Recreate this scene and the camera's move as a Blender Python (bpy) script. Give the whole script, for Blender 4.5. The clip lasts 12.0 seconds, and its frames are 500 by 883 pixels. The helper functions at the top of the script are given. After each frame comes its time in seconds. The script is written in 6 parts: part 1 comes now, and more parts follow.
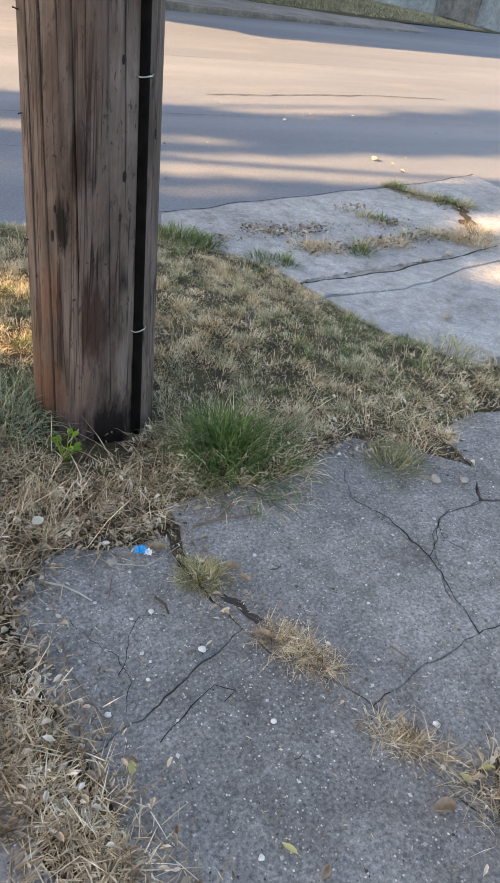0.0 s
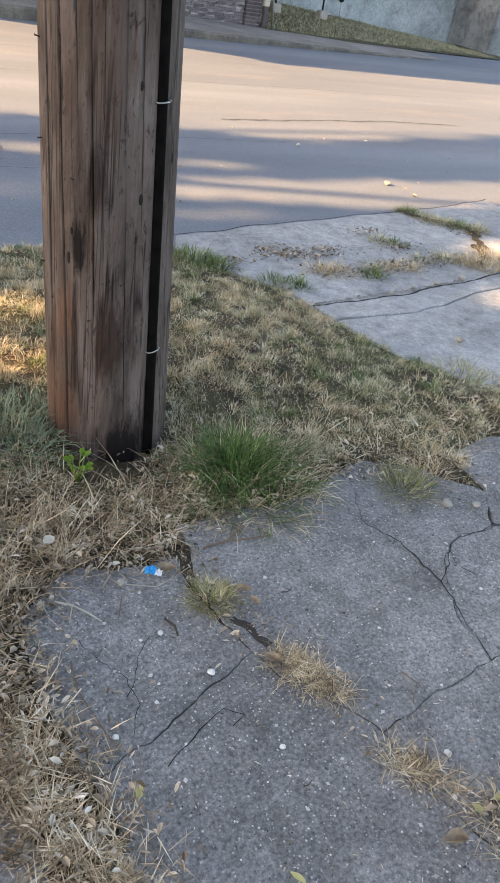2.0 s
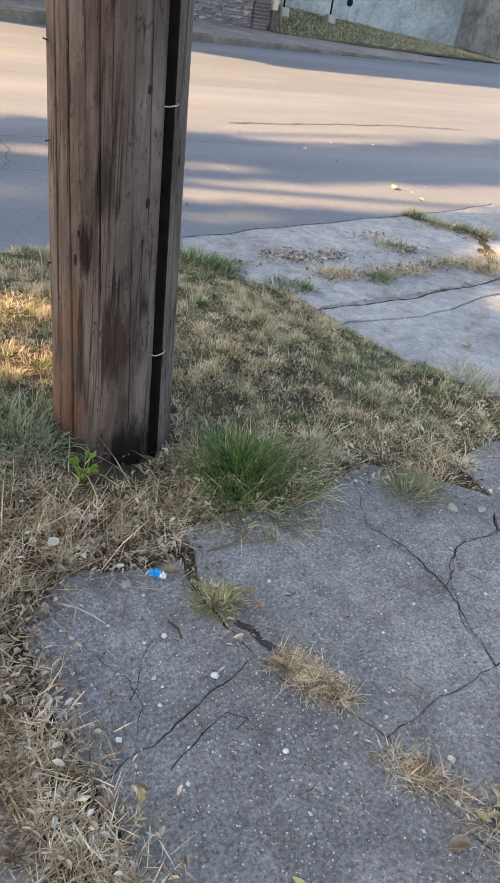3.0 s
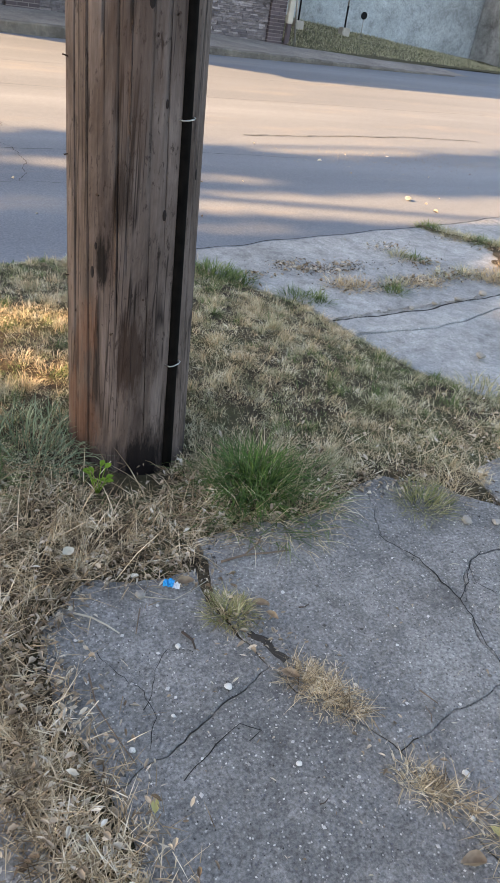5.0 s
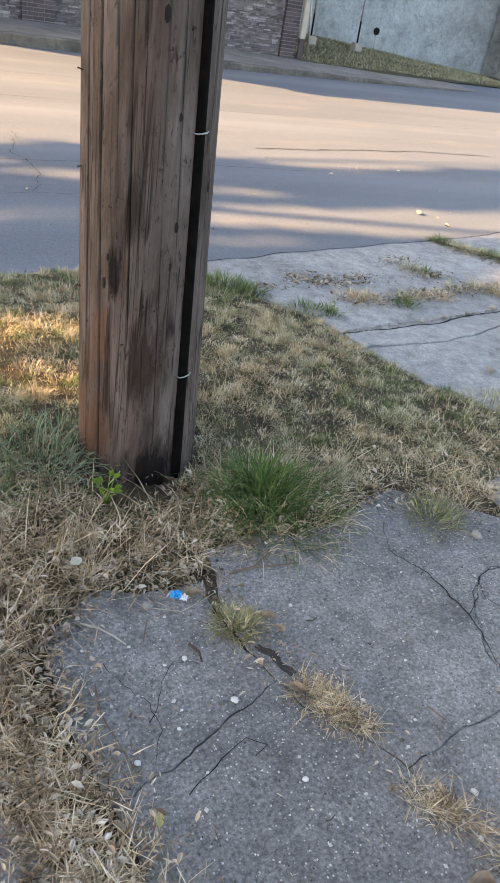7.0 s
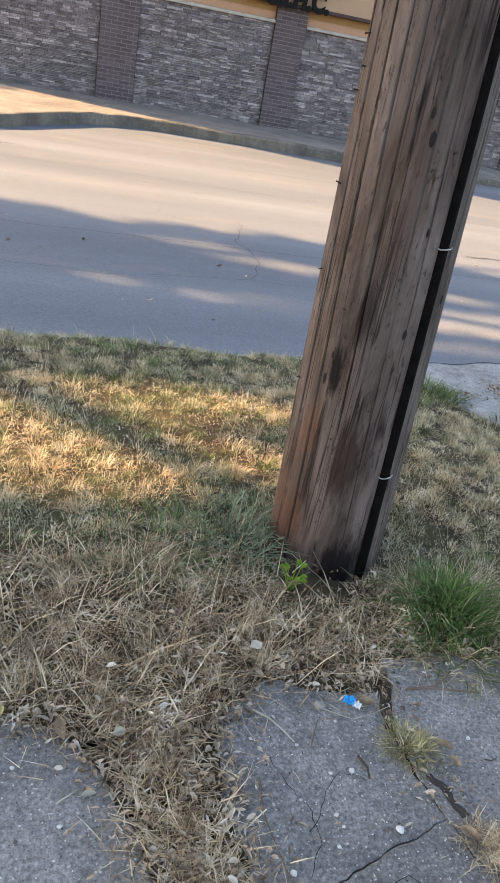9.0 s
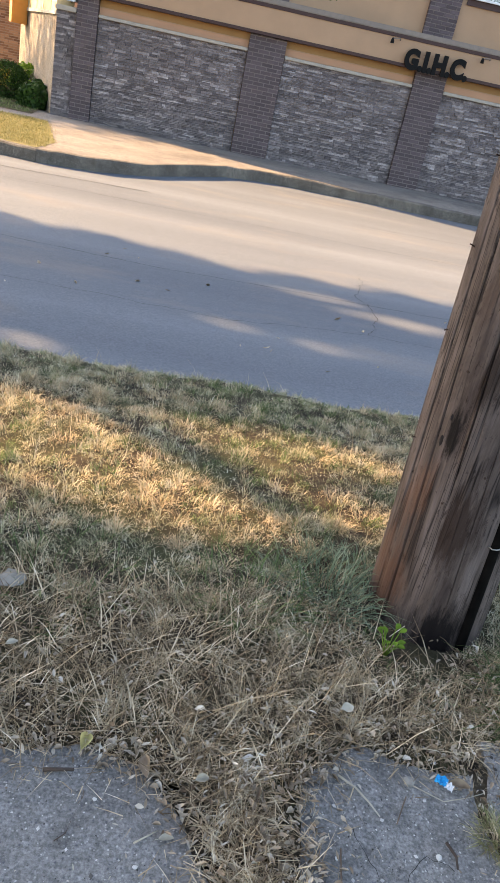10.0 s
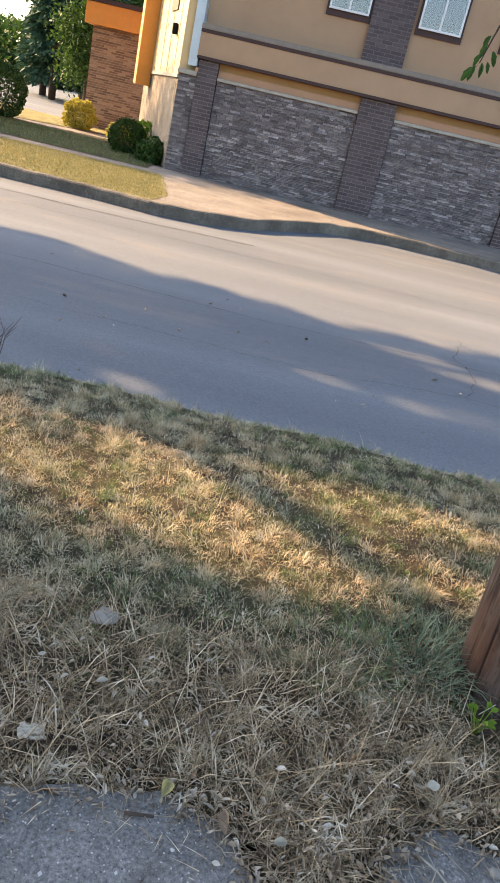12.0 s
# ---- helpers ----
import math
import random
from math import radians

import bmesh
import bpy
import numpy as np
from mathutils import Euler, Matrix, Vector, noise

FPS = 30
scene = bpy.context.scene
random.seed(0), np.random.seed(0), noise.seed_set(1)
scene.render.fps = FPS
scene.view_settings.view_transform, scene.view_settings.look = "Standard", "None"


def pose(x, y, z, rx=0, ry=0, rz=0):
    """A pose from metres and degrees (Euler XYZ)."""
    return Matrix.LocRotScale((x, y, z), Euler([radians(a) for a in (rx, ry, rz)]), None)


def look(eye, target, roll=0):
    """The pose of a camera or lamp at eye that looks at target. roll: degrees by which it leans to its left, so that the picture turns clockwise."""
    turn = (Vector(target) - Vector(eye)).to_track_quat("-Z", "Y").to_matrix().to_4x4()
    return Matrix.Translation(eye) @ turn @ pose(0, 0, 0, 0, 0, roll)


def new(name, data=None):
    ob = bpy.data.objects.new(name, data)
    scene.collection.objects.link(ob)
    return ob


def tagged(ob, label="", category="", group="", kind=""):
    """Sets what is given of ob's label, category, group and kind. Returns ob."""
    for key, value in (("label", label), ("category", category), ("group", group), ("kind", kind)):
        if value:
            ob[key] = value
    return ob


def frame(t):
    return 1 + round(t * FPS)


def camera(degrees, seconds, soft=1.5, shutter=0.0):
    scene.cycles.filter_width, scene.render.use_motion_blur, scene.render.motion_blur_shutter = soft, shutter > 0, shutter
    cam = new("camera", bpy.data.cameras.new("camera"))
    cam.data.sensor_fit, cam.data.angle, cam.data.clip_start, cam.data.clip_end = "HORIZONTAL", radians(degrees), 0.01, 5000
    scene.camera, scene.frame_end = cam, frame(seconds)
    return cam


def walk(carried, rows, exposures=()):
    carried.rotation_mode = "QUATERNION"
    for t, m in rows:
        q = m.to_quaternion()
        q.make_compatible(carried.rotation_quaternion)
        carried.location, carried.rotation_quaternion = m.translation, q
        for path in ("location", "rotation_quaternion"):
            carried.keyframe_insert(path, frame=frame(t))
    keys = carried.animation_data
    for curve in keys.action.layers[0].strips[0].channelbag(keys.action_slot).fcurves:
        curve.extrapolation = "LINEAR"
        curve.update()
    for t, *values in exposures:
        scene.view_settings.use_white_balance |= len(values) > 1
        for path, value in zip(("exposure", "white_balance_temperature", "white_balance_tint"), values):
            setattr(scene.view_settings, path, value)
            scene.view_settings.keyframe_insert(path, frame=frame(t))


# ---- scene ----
cam = camera(37.3, 12.0, soft=0.8)
PATH = [
    (0, (0.132, 0.392, 1.505), (1.086, 1.721, 0.355), 10.4),
    (0.5, (0.127, 0.393, 1.504), (1.083, 1.734, 0.369), 10.5),
    (1, (0.128, 0.394, 1.506), (1.08, 1.75, 0.386), 10.4),
    (1.5, (0.129, 0.396, 1.506), (1.076, 1.761, 0.393), 10.5),
    (2, (0.127, 0.396, 1.507), (1.068, 1.769, 0.398), 10.4),
    (2.5, (0.13, 0.396, 1.507), (1.065, 1.774, 0.4), 10.4),
    (3, (0.128, 0.397, 1.508), (1.058, 1.781, 0.403), 10.5),
    (5, (0.12, 0.397, 1.513), (1.025, 1.811, 0.425), 10.1),
    (5.5, (0.124, 0.397, 1.512), (1.026, 1.818, 0.431), 10.0),
    (6, (0.121, 0.399, 1.512), (1.022, 1.824, 0.437), 10.0),
    (6.5, (0.12, 0.396, 1.514), (1.019, 1.826, 0.442), 10.0),
    (6.7, (0.12, 0.398, 1.512), (1.017, 1.831, 0.442), 10.1),
    (8.3, (0.102, 0.408, 1.517), (0.807, 1.986, 0.51), 10.5),
    (8.5, (0.074, 0.421, 1.521), (0.719, 2.036, 0.534), 10.7),
    (9, (0.008, 0.441, 1.527), (0.495, 2.139, 0.589), 11.3),
    (9.5, (-0.008, 0.445, 1.524), (0.324, 2.2, 0.626), 11.9),
    (10, (-0.022, 0.448, 1.524), (0.186, 2.236, 0.652), 12.4),
    (10.5, (-0.034, 0.449, 1.524), (0.083, 2.254, 0.671), 12.9),
    (11, (-0.069, 0.435, 1.536), (-0.028, 2.252, 0.701), 13.1),
    (11.5, (-0.086, 0.434, 1.541), (-0.098, 2.262, 0.729), 13.3),
    (12, (-0.079, 0.433, 1.542), (-0.115, 2.266, 0.742), 13.3),
]
walk(cam, [(t, look(eye, target, roll)) for t, eye, target, roll in PATH], [(0, 2.08, 7400, 14.5), (6.7, 2.12, 7400, 14), (9.0, 2.12, 7150, 13.5), (12, 1.82, 6750, 12)])

# ---- light ----
SUN_AZ, SUN_EL = 22.0, 30.0          # the sun stands over the far left of the road
to_sun = Vector((-math.cos(radians(SUN_AZ)) * math.cos(radians(SUN_EL)), math.sin(radians(SUN_AZ)) * math.cos(radians(SUN_EL)), math.sin(radians(SUN_EL))))
world = bpy.data.worlds.new("world")
scene.world = world
world.use_nodes = True
wn = world.node_tree
sky = wn.nodes.new("ShaderNodeTexSky")
sky.sky_type, sky.sun_disc = "NISHITA", False
sky.sun_elevation, sky.sun_rotation = radians(SUN_EL), math.atan2(to_sun.x, to_sun.y)
sky.air_density, sky.dust_density, sky.ozone_density = 1.0, 1.5, 1.0
wn.nodes["Background"].inputs["Strength"].default_value = 0.15
wn.links.new(sky.outputs["Color"], wn.nodes["Background"].inputs["Color"])
sun = new("sun", bpy.data.lights.new("sun", "SUN"))
sun.data.energy, sun.data.angle, sun.data.color = 5.0, radians(0.53), (1.0, 0.70, 0.40)
sun.rotation_euler = to_sun.to_track_quat("Z", "Y").to_euler()


# ---- materials ----
def rgb(h):
    c = [int(h[n:n + 2], 16) / 255 for n in (0, 2, 4)]
    return tuple(v / 12.92 if v <= 0.04045 else ((v + 0.055) / 1.055) ** 2.4 for v in c) + (1.0,)


class Nodes:
    """A small wrapper that builds one procedural material."""

    def __init__(self, name, rough=0.8, metal=0.0, spec=0.4):
        self.mat = bpy.data.materials.new(name)
        self.mat.use_nodes = True
        self.tree = self.mat.node_tree
        self.bsdf = self.tree.nodes["Principled BSDF"]
        self.bsdf.inputs["Roughness"].default_value = rough
        self.bsdf.inputs["Metallic"].default_value = metal
        self.bsdf.inputs["Specular IOR Level"].default_value = spec
        self.geo = self.tree.nodes.new("ShaderNodeNewGeometry")
        self.pos = self.geo.outputs["Position"]

    def link(self, a, b):
        self.tree.links.new(a, b)

    def scaled(self, v, s):
        n = self.tree.nodes.new("ShaderNodeVectorMath")
        n.operation = "MULTIPLY"
        self.link(v, n.inputs[0])
        n.inputs[1].default_value = s
        return n.outputs[0]

    def noise(self, scale, detail=4, rough=0.6, vec=None, distort=0.0):
        n = self.tree.nodes.new("ShaderNodeTexNoise")
        n.inputs["Scale"].default_value, n.inputs["Detail"].default_value, n.inputs["Roughness"].default_value = scale, detail, rough
        n.inputs["Distortion"].default_value = distort
        self.link(vec or self.pos, n.inputs["Vector"])
        return n.outputs["Fac"]

    def cells(self, scale, vec=None, feature="F1", out="Distance"):
        n = self.tree.nodes.new("ShaderNodeTexVoronoi")
        n.feature = feature
        n.inputs["Scale"].default_value = scale
        self.link(vec or self.pos, n.inputs["Vector"])
        return n.outputs[out]

    def ramp(self, fac, stops):
        n = self.tree.nodes.new("ShaderNodeValToRGB")
        e = n.color_ramp.elements
        while len(e) < len(stops):
            e.new(0.5)
        for k, (p, c) in zip(e, stops):
            k.position, k.color = p, (c if isinstance(c, tuple) else (c, c, c, 1))
        self.link(fac, n.inputs["Fac"])
        return n.outputs["Color"]

    def mix(self, fac, a, b, kind="MIX"):
        n = self.tree.nodes.new("ShaderNodeMix")
        n.data_type, n.blend_type = "RGBA", kind
        for v, k in ((fac, "Factor"), (a, "A"), (b, "B")):
            slot = n.inputs[0] if k == "Factor" else n.inputs[6 if k == "A" else 7]
            if isinstance(v, (int, float, tuple)):
                slot.default_value = v
            else:
                self.link(v, slot)
        return n.outputs[2]

    def island(self):
        return self.geo.outputs["Random Per Island"]

    def piece(self):
        return self.tree.nodes.new("ShaderNodeObjectInfo").outputs["Random"]

    def colour(self, c):
        self.link(c, self.bsdf.inputs["Base Color"])
        return self

    def bump(self, height, strength=0.5, distance=0.01):
        n = self.tree.nodes.new("ShaderNodeBump")
        n.inputs["Strength"].default_value, n.inputs["Distance"].default_value = strength, distance
        self.link(height, n.inputs["Height"])
        if self.bsdf.inputs["Normal"].is_linked:
            self.link(self.bsdf.inputs["Normal"].links[0].from_socket, n.inputs["Normal"])
        self.link(n.outputs["Normal"], self.bsdf.inputs["Normal"])
        return self

    def roughness(self, fac, lo, hi):
        self.link(self.ramp(fac, [(0, lo), (1, hi)]), self.bsdf.inputs["Roughness"])
        return self


def plain(name, h, rough=0.6, metal=0.0, vary=0.15, scale=8.0, bump=0.0):
    m = Nodes(name, rough, metal)
    c = rgb(h)
    dark = tuple(v * (1 - vary) for v in c[:3]) + (1,)
    light = tuple(min(1, v * (1 + vary)) for v in c[:3]) + (1,)
    f = m.noise(scale, 6)
    m.colour(m.ramp(f, [(0.3, dark), (0.7, light)]))
    if bump:
        m.bump(m.noise(scale * 12, 3), bump, 0.004)
    return m.mat


def concrete_mat(name, base, dark, light, wear=1.0, grain=0.75):
    m = Nodes(name, 0.9, 0, 0.25)
    big = m.noise(1.3, 6, 0.65)
    fine = m.noise(95, 5, 0.75)
    mid = m.noise(16, 6, 0.75, distort=0.4)
    c = m.ramp(big, [(0.3, rgb(dark)), (0.5, rgb(base)), (0.72, rgb(light))])
    c = m.mix(grain, c, m.ramp(fine, [(0.32, 0.12), (0.5, 0.48), (0.68, 0.9)]), "OVERLAY")
    c = m.mix(0.5, c, m.ramp(mid, [(0.3, 0.2), (0.5, 0.5), (0.7, 0.78)]), "OVERLAY")
    grit = m.cells(95)
    tone = m.ramp(m.cells(95, out="Color"), [(0.25, rgb("57565a")), (0.5, rgb("75726e")), (0.75, rgb("a9a49a")), (0.95, rgb("d8d2c6"))])
    c = m.mix(m.ramp(grit, [(0.16, 0.85), (0.30, 0.0)]), c, tone)
    stain = m.noise(4.5, 6, 0.7, distort=0.6)
    c = m.mix(m.ramp(stain, [(0.52, 0.0), (0.72, 0.5 * wear)]), c, rgb("3f3b35"))
    m.colour(c)
    m.bump(fine, 0.7, 0.006).bump(mid, 0.35, 0.01).bump(grit, 0.4, 0.003)
    return m.mat


M_WALK = concrete_mat("worn_concrete", "7e7a74", "65625d", "928e87")
M_APRON = concrete_mat("apron_concrete", "96948f", "817f7a", "a8a59e", 0.9, 0.35)
M_KERB = concrete_mat("kerb_concrete", "676057", "4a443d", "80776b")
M_FARWALK = concrete_mat("far_concrete", "857c72", "726961", "968c82", 0.5)


def asphalt():
    m = Nodes("grey_asphalt", 0.8, 0, 0.35)
    v = m.scaled(m.pos, (0.12, 1.0, 1.0))
    lanes = m.noise(0.9, 4, 0.5, v)
    c = m.ramp(lanes, [(0.3, rgb("5d6064")), (0.55, rgb("696c6f")), (0.75, rgb("777a7c"))])
    fine = m.noise(70, 4, 0.7)
    c = m.mix(0.3, c, m.ramp(fine, [(0.3, 0.3), (0.7, 0.75)]), "OVERLAY")
    grit = m.cells(120, out="Color")
    c = m.mix(0.22, c, m.ramp(grit, [(0.1, 0.15), (0.5, 0.5), (0.9, 0.9)]), "OVERLAY")
    sand = m.noise(1.1, 5, 0.7, m.scaled(m.pos, (0.35, 1.0, 1.0)))
    c = m.mix(m.ramp(sand, [(0.54, 0.0), (0.75, 0.4)]), c, rgb("8f8272"))
    spots = m.noise(2.3, 6, 0.75)
    c = m.mix(m.ramp(spots, [(0.58, 0.0), (0.8, 0.4)]), c, rgb("5a5856"))
    m.colour(c)
    m.bump(fine, 0.4, 0.005)
    return m.mat


M_ROAD = asphalt()


def soil():
    m = Nodes("dry_soil", 0.95, 0, 0.2)
    c = m.ramp(m.noise(9, 6, 0.7), [(0.3, rgb("2b241c")), (0.5, rgb("443a2c")), (0.7, rgb("5d513c"))])
    c = m.mix(m.ramp(m.noise(60, 3), [(0.5, 0.0), (0.7, 0.6)]), c, rgb("7b6d55"))
    m.colour(c)
    m.bump(m.noise(40, 5, 0.7), 0.8, 0.02)
    return m.mat


M_SOIL = soil()
M_DRYSOIL = Nodes("dry_turf_earth", 0.95, 0, 0.2)
_c = M_DRYSOIL.ramp(M_DRYSOIL.noise(14, 6, 0.75), [(0.3, rgb("2a231b")), (0.5, rgb("443a2c")), (0.7, rgb("65583f"))])
_c = M_DRYSOIL.mix(M_DRYSOIL.ramp(M_DRYSOIL.noise(2.5, 4, 0.6), [(0.45, 0.0), (0.65, 0.6)]), _c, rgb("565836"))
M_DRYSOIL.colour(_c).bump(M_DRYSOIL.noise(60, 5, 0.7), 1.0, 0.02)
M_DRYSOIL = M_DRYSOIL.mat


def lawn():
    m = Nodes("short_lawn", 0.95, 0, 0.2)
    c = m.ramp(m.noise(3, 6, 0.7), [(0.3, rgb("777548")), (0.5, rgb("91895c")), (0.7, rgb("a89a72"))])
    c = m.mix(0.5, c, m.ramp(m.noise(40, 3, 0.8), [(0.3, 0.25), (0.7, 0.7)]), "OVERLAY")
    m.colour(c)
    m.bump(m.noise(60, 4, 0.8), 1.0, 0.05)
    return m.mat


M_LAWN = lawn()


def pole_wood():
    m = Nodes("weathered_pole_wood", 0.88, 0, 0.2)
    tc = m.tree.nodes.new("ShaderNodeTexCoord").outputs["Object"]
    grain = m.noise(34, 6, 0.65, m.scaled(tc, (1.0, 1.0, 0.03)))
    fibre = m.noise(150, 4, 0.7, m.scaled(tc, (1.0, 1.0, 0.04)))
    fleck = m.noise(55, 5, 0.75, m.scaled(tc, (1.0, 1.0, 0.3)), 0.4)
    broad = m.noise(7, 5, 0.65, m.scaled(tc, (1.0, 1.0, 0.25)), 0.5)
    c = m.ramp(broad, [(0.3, rgb("362b27")), (0.45, rgb("52463f")), (0.6, rgb("665952")), (0.75, rgb("7b6e66"))])
    c = m.mix(0.42, c, m.ramp(grain, [(0.3, 0.22), (0.5, 0.5), (0.7, 0.72)]), "OVERLAY")
    c = m.mix(0.35, c, m.ramp(fibre, [(0.3, 0.2), (0.7, 0.78)]), "OVERLAY")
    c = m.mix(m.ramp(fleck, [(0.56, 0.0), (0.66, 0.8)]), c, rgb("241914"))
    # hairline checks that run with the grain
    for scale, where in ((13, 0.5), (21, 0.46), (30, 0.53)):
        line = m.noise(scale, 2, 0.5, m.scaled(tc, (1.0, 1.0, 0.022)), 0.2)
        gate = m.ramp(m.noise(5, 3, 0.6, m.scaled(tc, (2.0, 2.0, 0.5))), [(0.48, 0.0), (0.56, 0.9)])
        thin = m.ramp(line, [(where - 0.02, 0.0), (where, 1.0), (where + 0.02, 0.0)])
        c = m.mix(m.mix(1.0, gate, thin, "MULTIPLY"), c, rgb("17100d"))
    # stains with ragged edges: centre, radii, strength, colour
    rag = m.tree.nodes.new("ShaderNodeTexNoise")
    rag.inputs["Scale"].default_value, rag.inputs["Detail"].default_value, rag.inputs["Roughness"].default_value = 22, 8, 0.75
    m.link(m.scaled(tc, (1, 1, 0.16)), rag.inputs["Vector"])
    for centre, radii, amount, tone in (((-0.075, -0.19, 0.43), (0.075, 0.12, 0.2), 0.8, "2b1d15"), ((-0.12, -0.17, 1.25), (0.10, 0.12, 0.30), 0.45, "4a372b"), ((-0.20, -0.06, 0.12), (0.05, 0.16, 0.22), 0.45, "5f3f2c"), ((-0.19, -0.07, 0.5), (0.03, 0.12, 0.2), 0.35, "6b4630"),
                                        ((-0.01, -0.20, 0.02), (0.13, 0.16, 0.17), 0.95, "120c0a"), ((-0.165, -0.12, 0.72), (0.016, 0.05, 0.12), 0.95, "110b09"), ((-0.13, -0.16, 0.9), (0.03, 0.06, 0.13), 0.7, "20150f"), ((0.06, -0.2, 0.95), (0.03, 0.06, 0.2), 0.5, "33261e")):
        n = m.tree.nodes.new("ShaderNodeVectorMath")
        n.operation = "SUBTRACT"
        m.link(tc, n.inputs[0])
        n.inputs[1].default_value = centre
        w = m.tree.nodes.new("ShaderNodeVectorMath")
        w.operation = "MULTIPLY_ADD"
        m.link(n.outputs[0], w.inputs[0])
        w.inputs[1].default_value = tuple(1 / r for r in radii)
        far = m.tree.nodes.new("ShaderNodeVectorMath")
        far.operation = "LENGTH"
        m.link(w.outputs[0], far.inputs[0])
        add = m.tree.nodes.new("ShaderNodeMath")
        add.operation = "MULTIPLY_ADD"
        m.link(rag.outputs["Fac"], add.inputs[0])
        add.inputs[1].default_value = 3.4
        m.link(far.outputs["Value"], add.inputs[2])
        c = m.mix(m.ramp(m.scaled(add.outputs[0], (0.33, 0.33, 0.33)), [(0.70, amount), (0.87, 0.0)]), c, rgb(tone))
    m.colour(c)
    m.bump(grain, 0.6, 0.008).bump(fibre, 0.5, 0.003).bump(fleck, 0.3, 0.004)
    return m.mat


M_POLE = pole_wood()


def stone_mat():
    m = Nodes("stacked_stone", 0.85, 0, 0.3)
    c = m.ramp(m.island(), [(0.0, rgb("5f5859")), (0.25, rgb("746c6c")), (0.55, rgb("7e7574")), (0.8, rgb("908684")), (1.0, rgb("ada3a0"))])
    c = m.mix(0.5, c, m.ramp(m.noise(25, 5, 0.7), [(0.3, 0.25), (0.7, 0.75)]), "OVERLAY")
    m.colour(c)
    c = m.mix(m.ramp(m.noise(7, 5, 0.7), [(0.45, 0.0), (0.65, 0.5)]), c, rgb("5b524f"))
    c = m.mix(0.45, c, m.ramp(m.noise(2.6, 5, 0.75), [(0.34, 0.25), (0.66, 0.75)]), "OVERLAY")
    m.colour(c)
    m.bump(m.noise(40, 5, 0.7), 0.9, 0.02)
    return m.mat


def brick_mat(name, a, b, c3):
    m = Nodes(name, 0.85, 0, 0.3)
    c = m.ramp(m.island(), [(0.0, rgb(a)), (0.5, rgb(b)), (1.0, rgb(c3))])
    c = m.mix(0.35, c, m.ramp(m.noise(40, 4, 0.7), [(0.3, 0.3), (0.7, 0.7)]), "OVERLAY")
    m.colour(c)
    m.bump(m.noise(60, 4, 0.7), 0.5, 0.005)
    return m.mat


M_STONE = stone_mat()
M_BRICK = brick_mat("dark_painted_brick", "4d4345", "574c4e", "635759")
M_REDBRICK = brick_mat("orange_brick", "6f5645", "8d6f5a", "ae9078")
M_MORTAR = plain("mortar", "a0968c", 0.9)
M_DMORTAR = plain("dark_mortar", "877d79", 0.9)
M_STUCCO = plain("tan_stucco", "ac8b6e", 0.85, 0, 0.07, 2.0, 0.3)
M_TAN = plain("ochre_panel", "a17a4c", 0.7, 0, 0.08, 2.0)
M_PEACH = plain("peach_panel", "b98e70", 0.75, 0, 0.07, 2.0)
M_TRIM = plain("brown_trim", "3d231e", 0.5)
M_COPING = plain("grey_coping", "83776d", 0.6)
M_CAP = plain("pale_cap_stone", "a89f93", 0.8)
M_CREAM = plain("cream_siding", "b9a782", 0.6, 0, 0.06, 2.0)
M_ORANGE = plain("orange_panel", "cf8836", 0.5, 0, 0.06)
M_WHITE = plain("white_vinyl", "dcdcdc", 0.4, 0, 0.04)
M_BLACK = plain("black_paint", "0a0908", 0.95)
M_ROOF = plain("roof_felt", "4b4845", 0.9)


# ---- mesh helpers ----
def mesh_of(name, bm, mat):
    me = bpy.data.meshes.new(name)
    bm.to_mesh(me)
    bm.free()
    for m in mat if isinstance(mat, (list, tuple)) else [mat]:
        me.materials.append(m)
    return me


def part(name, bm, mat, parent=None, label=""):
    ob = new(name, mesh_of(name, bm, mat))
    if parent is not None:
        ob.parent = parent
    return tagged(ob, label)


def box(bm, x0, x1, y0, y1, z0, z1, bevel=0.0):
    r = bmesh.ops.create_cube(bm, size=1.0)
    bmesh.ops.transform(bm, matrix=Matrix.Translation(((x0 + x1) / 2, (y0 + y1) / 2, (z0 + z1) / 2)) @ Matrix.Diagonal((x1 - x0, y1 - y0, z1 - z0, 1)), verts=r["verts"])
    if bevel:
        bmesh.ops.bevel(bm, geom=list({e for v in r["verts"] for e in v.link_edges}), offset=bevel, segments=2, affect="EDGES")
    return bm


def cube(*a):
    return box(bmesh.new(), *a)


def tube(bm, points, radii, sides=10, cap=True):
    """A round limb along points with a radius at each."""
    rings = []
    pts = [Vector(p) for p in points]
    for n, p in enumerate(pts):
        d = (pts[min(n + 1, len(pts) - 1)] - pts[max(n - 1, 0)]).normalized()
        side = d.cross(Vector((0.31, 0.95, 0.05))).normalized()
        up = side.cross(d)
        r = radii[n] if isinstance(radii, (list, tuple)) else radii
        rings.append([bm.verts.new(p + r * (math.cos(a) * side + math.sin(a) * up)) for a in (2 * math.pi * k / sides for k in range(sides))])
    for a, b in zip(rings, rings[1:]):
        for k in range(sides):
            f = bm.faces.new((a[k], a[(k + 1) % sides], b[(k + 1) % sides], b[k]))
            f.smooth = True
    if cap:
        bm.faces.new(rings[0][::-1]), bm.faces.new(rings[-1])
    return bm


JAG = {}


